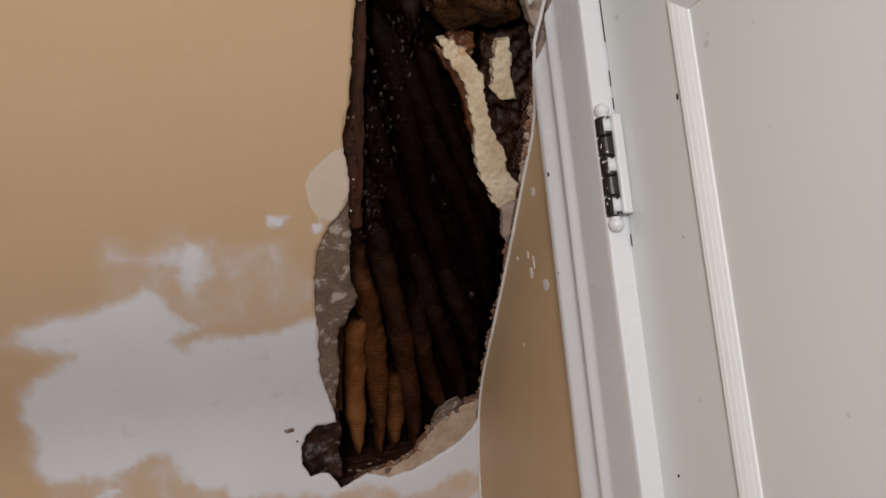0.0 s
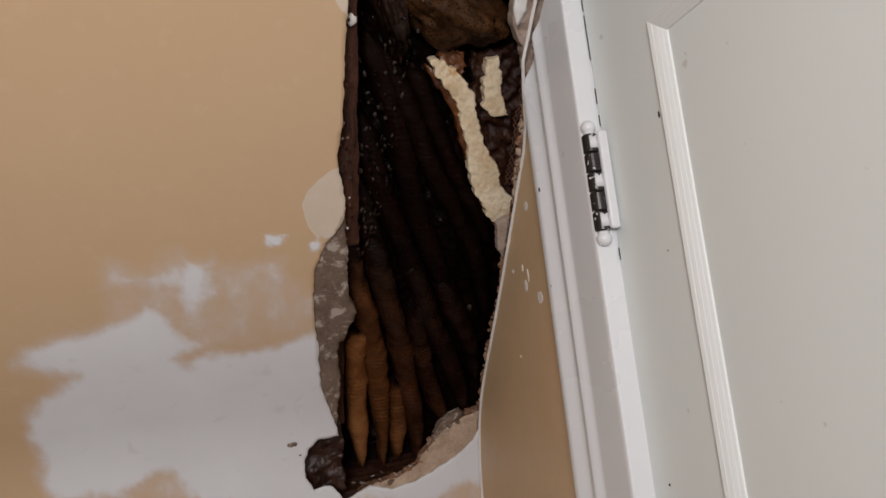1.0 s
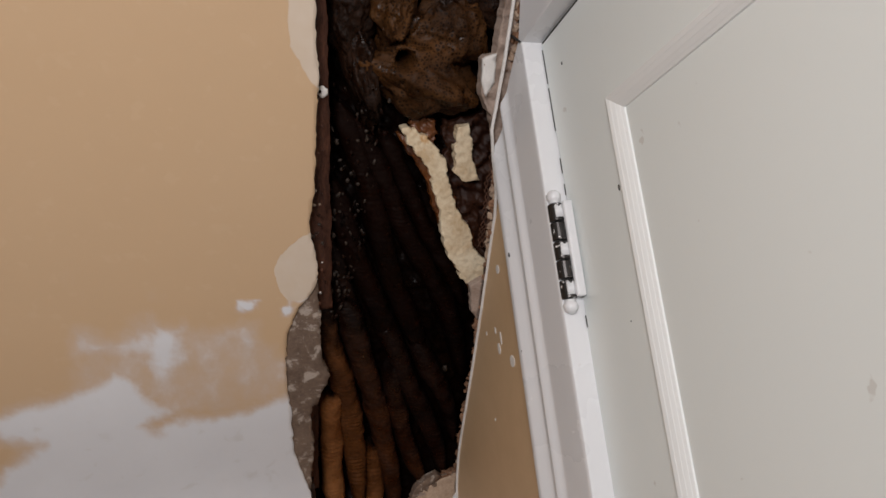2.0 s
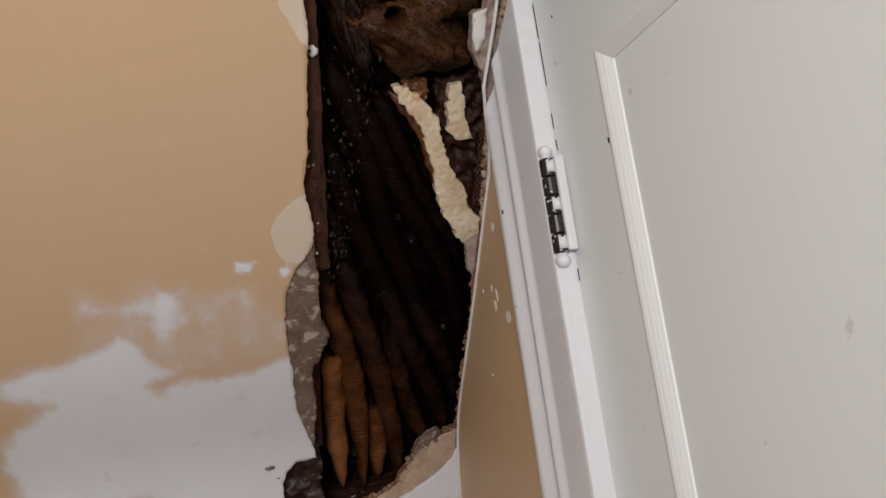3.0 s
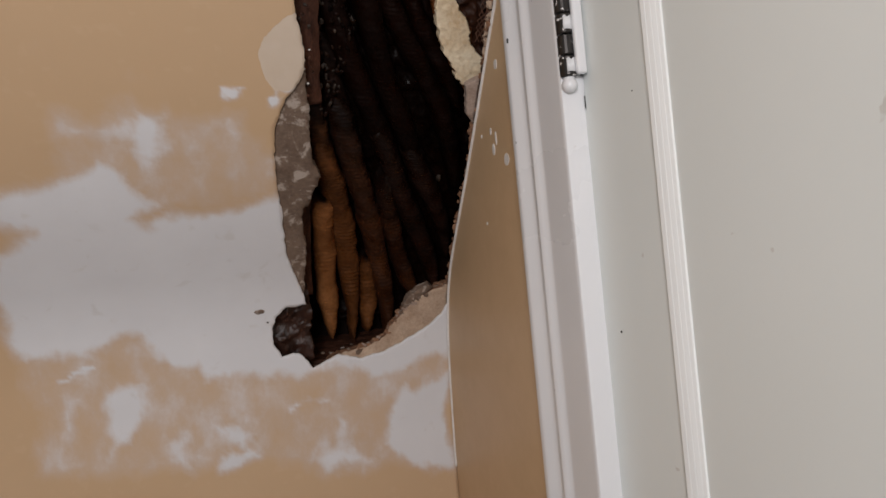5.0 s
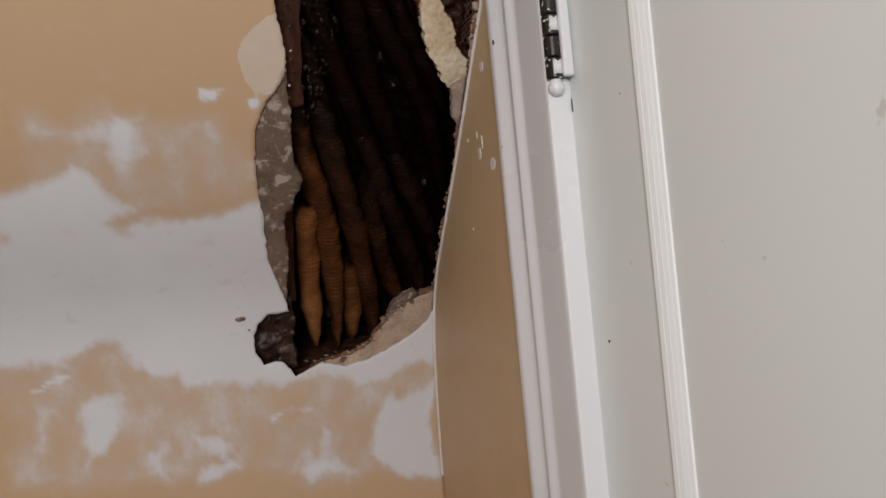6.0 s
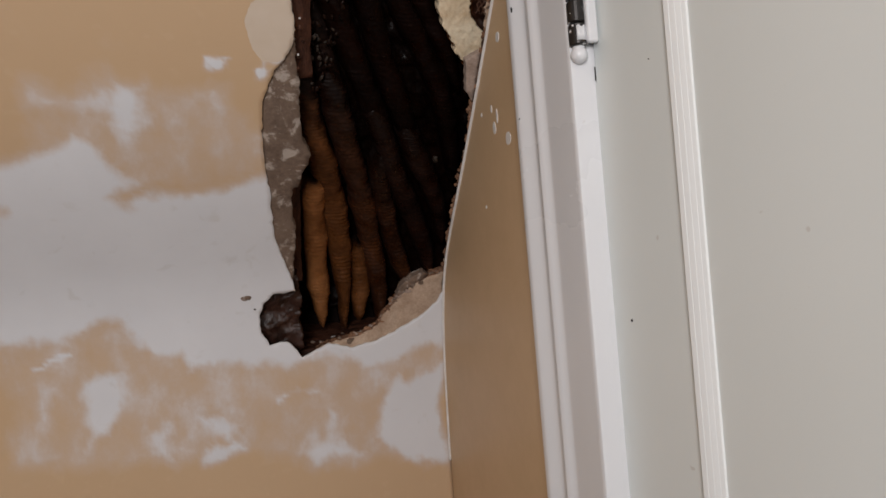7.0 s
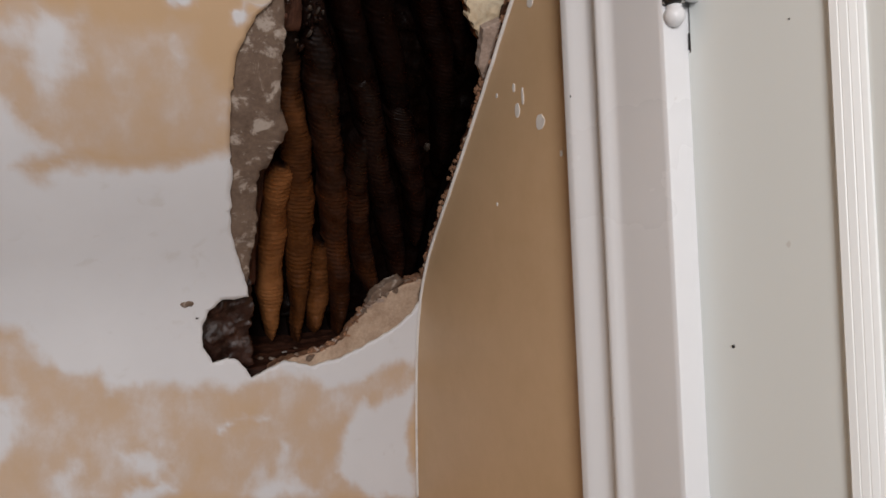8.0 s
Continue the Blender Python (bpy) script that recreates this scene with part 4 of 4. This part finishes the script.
for i in (0, 2, 4):
    lo, hi = H * i / 5 + 0.0035, H * (i + 1) / 5 - 0.0030
    b = bmesh.new()
    cols = [[b.verts.new(((HR + k) * math.cos(a), (HR + k) * math.sin(a), z)) for k in (0.0, 0.0005) for z in (lo, hi + 0.001 * math.sin(a * 9))] for a in np.linspace(radians(-122), radians(-50), 9)]
    for p, q in zip(cols, cols[1:]):
        for u, w in ((2, 3), (3, 1), (0, 2)):
            b.faces.new((p[u], q[u], q[w], p[w]))
    b.faces.new([cols[0][k] for k in (0, 1, 3, 2)])
    b.faces.new([cols[-1][k] for k in (2, 3, 1, 0)])
    part("paint_patch", b, M_TRIM, knuckles[i], "patch of white paint left on the barrel", smooth=True)
for base, sign in ((H, 1), (0.0, -1)):
    ball = [(0.0046, 0.0), (0.0046, 0.0010)] + [(0.0064 * math.sin(a), 0.0060 - 0.0063 * math.cos(a)) for a in np.linspace(0.80, 3.05, 12)]
    part("ball_tip", lathe([(r, base + sign * z) for r, z in ball]), M_TRIM, hinge, "white painted ball tip", smooth=True)
b = box(0.0035, 0.0122, -0.0098, -0.0040, 0.001, H + 0.001, 0.0022, 4)
part("leaf", b, M_TRIM, hinge, "white painted hinge leaf")

# ---- small marks and crumbs ----
def flake(name, x, s, w, h, mat, label, cat, seed, d=-0.0006, group=""):
    """A thin irregular fleck lying on the curved wall."""
    poly = [(x + w * math.cos(a) * (0.75 + 0.4 * noise.noise((math.cos(a) * 2, math.sin(a) * 2, seed))), s + h * math.sin(a) * (0.75 + 0.4 * noise.noise((math.cos(a) * 2, math.sin(a) * 2, seed + 9)))) for a in np.linspace(0, 2 * math.pi, 15)[:-1]]
    return tagged(plate(name, poly, 0.0012, mat, d, grid=max(w, h) / 3, rough=0.0003), label, cat, group=group)


def fleck_east(y, z, ry, rz, x, mat, label, seed, group):
    """A small paint fleck or speck on the east wall or the door."""
    b = bmesh.new()
    slab_x(b, [(y + ry * math.cos(a) * (1 + 0.35 * noise.noise((math.cos(a) * 1.5, math.sin(a) * 1.5, seed))), z + rz * math.sin(a)) for a in np.linspace(0, 2 * math.pi, 11)[:-1]], x - 0.0006, x + 0.0004)
    return tagged(part("paint_fleck", b, mat), label, "paint fleck", group=group)


flake("plaster_nick", 0.052, 0.587, 0.0085, 0.0042, M_BASE, "grey nick in the white spackle beside the opening", "nick", 1)
flake("plaster_nick", 0.061, 0.571, 0.0018, 0.0012, M_ROT, "tiny dark nick in the white spackle", "nick", 2)
FLECKS = [(0.668, 1.720, 0.0062, 0.0062), (0.700, 1.736, 0.0036, 0.0062), (0.691, 1.746, 0.0015, 0.0072), (0.704, 1.756, 0.0018, 0.0038), (0.732, 1.756, 0.0014, 0.0022),
          (0.642, 1.691, 0.0016, 0.0024), (0.740, 1.661, 0.0012, 0.0018), (0.674, 1.818, 0.004, 0.005)]
for i, (y, z, ry, rz) in enumerate(FLECKS):
    fleck_east(y - 0.004, z, ry, rz, X_EAST, M_WHITE, "small white paint fleck on the tan wall", i, "white flecks on the tan wall")
for i, (y, z, ry, rz) in enumerate(((0.4395, 1.831, 0.0009, 0.0024), (0.4995, 1.5588, 0.0009, 0.0010), (0.455, 1.732, 0.0004, 0.0004), (0.491, 1.962, 0.0006, 0.0014))):
    fleck_east(y, z, ry, rz, 0.312, M_BLACK, "tiny dark speck on the white door", i + 20, "dark specks on the door")
flake("plaster_chip", 0.117, 1.098, 0.006, 0.007, M_WHITE, "white chip of plaster stuck to the rafter", "plaster chip", 61, 0.012)
for i in range(22):
    x, y = rng.uniform(0.105, 0.235), rng.uniform(0.966, 1.005)
    b = bmesh.new()
    bmesh.ops.create_icosphere(b, subdivisions=2, radius=1.0)
    size = (rng.uniform(0.004, 0.009), rng.uniform(0.002, 0.005), rng.uniform(0.0006, 0.001)) if i % 3 == 0 else (rng.uniform(0.002, 0.006), rng.uniform(0.0015, 0.004), rng.uniform(0.0008, 0.002))
    turn = rng.uniform(0, 3.1)
    for v in b.verts:
        q = v.co * (1 + 0.7 * noise.noise(v.co * 1.6 + Vector((i * 2.1, 0, 0))))
        u, w = q.x * size[0], q.y * size[1]
        v.co = Vector((x + u * math.cos(turn) - w * math.sin(turn), y + u * math.sin(turn) + w * math.cos(turn), 1.5120 + (y - 0.99) * 0.28 + size[2] * (0.7 + q.z)))
    tagged(part("plaster_crumb", b, M_WHITE if i % 3 == 0 else M_BASE), "small crumb of plaster on the wooden plate", "plaster crumb", group="plaster crumbs")
SLAB = [(0.236, 0.570), (0.243, 0.582), (0.254, 0.591), (0.272, 0.599), (0.279, 0.593), (0.262, 0.583), (0.250, 0.574), (0.242, 0.564)]
tagged(plate("plaster_slab", ragged(SLAB, 0.0012, 0.004, 2.4), 0.010, M_BASE, 0.004, grid=0.003, rough=0.0015), "broken slab of grey plaster on the lower edge of the opening", "plaster")
ledge = tagged(new("crumbled_ledge"), "row of broken plaster lumps along the lower edge of the opening", "plaster")
ledge.location = surf(0.25, 0.56, 0.008)
for i in range(46):
    f = i / 45
    x, s = 0.165 + 0.132 * f, float(np.interp(0.165 + 0.132 * f, [0.140, 0.178, 0.209, 0.218, 0.238, 0.257, 0.281, 0.2985], [0.513, 0.519, 0.529, 0.544, 0.564, 0.580, 0.590, 0.597]))
    b = bmesh.new()
    bmesh.ops.create_icosphere(b, subdivisions=2, radius=1.0)
    size = rng.uniform(0.0014, 0.0042)
    ox, os, od = rng.uniform(-0.003, 0.003), rng.uniform(-0.004, 0.002), rng.uniform(0.004, 0.013)
    for v in b.verts:
        q = v.co * (1 + 0.9 * noise.noise(v.co * 1.5 + Vector((0, i * 2.7, 0))))
        v.co = surf(x + ox + q.x * size * 1.4, s + os + q.y * size, od + q.z * size) - ledge.location
    part("plaster_lump", b, (M_BASE, M_KEY, M_REM, M_KEY)[i % 4], ledge)
for i in range(150):
    s = rng.uniform(0.84, 1.10)
    x = rng.uniform(0.128, 0.150 + 0.16 * (s - 0.84))
    lump("wax_crumb", x, s, depth_of(s) - rng.uniform(-0.006, 0.004), rng.uniform(0.0008, 0.0024), rng.uniform(0.0012, 0.0042), 0.0014, (M_COMB_OLD_SHADED, M_DEBRIS, M_COMB_DARK, M_DEBRIS, M_LOBE_DARK)[i % 5], "small glinting crumb of wax and debris on the combs", "wax crumb", rng.uniform(-0.5, 0.5), i * 1.7, False, 2, group="wax crumbs")
SHARD = [(0.283, 0.884), (0.297, 0.893), (0.2985, 0.838), (0.289, 0.850)]
tagged(plate("plaster_shard", ragged(SHARD, 0.0012, 0.004, 8.8), 0.008, M_REM, 0.004, grid=0.003, rough=0.0012), "pinkish grey plaster shard on the corner below the wax", "plaster")
# Small grey lump modelled for a wet drop on the comb.
lump("plaster_chip", 0.276, 0.748, depth_of(0.748) - 0.004, 0.0030, 0.0052, 0.003, M_DEBRIS, "grey wet drop on a comb", "plaster chip", 0.3, 5.0, False, 3)
for i in range(46):
    s = rng.uniform(0.858, 0.925) if i < 30 else rng.uniform(0.93, 1.12)
    x = float(np.interp(s, [0.858, 0.90, 0.93, 1.12], [0.106, 0.116, 0.114, 0.113])) + rng.uniform(-0.005, 0.006)
    r = rng.uniform(0.0006, 0.0022)
    lump("plaster_crumb", x, s, 0.004 + rng.uniform(0.0, 0.010), r, r * rng.uniform(0.8, 1.5), r * 0.8, (M_ROT, M_WHITE if i < 30 else M_DEBRIS, M_ROT, M_BASE, M_STUD)[i % 5], "crumb of broken plaster and dirt on the edge of the opening", "plaster crumb", 0, i * 2.3, False, 2, group="crumbs on the broken edge")
for i, (y, z, ry, rz) in enumerate(((0.6045, 1.819, 0.0010, 0.0022), (0.6060, 1.726, 0.0005, 0.0009))):
    fleck_east(y, z, ry, rz, 0.2868, M_BLACK, "tiny dark chip in the white casing paint", i + 40, "chips in the casing paint")
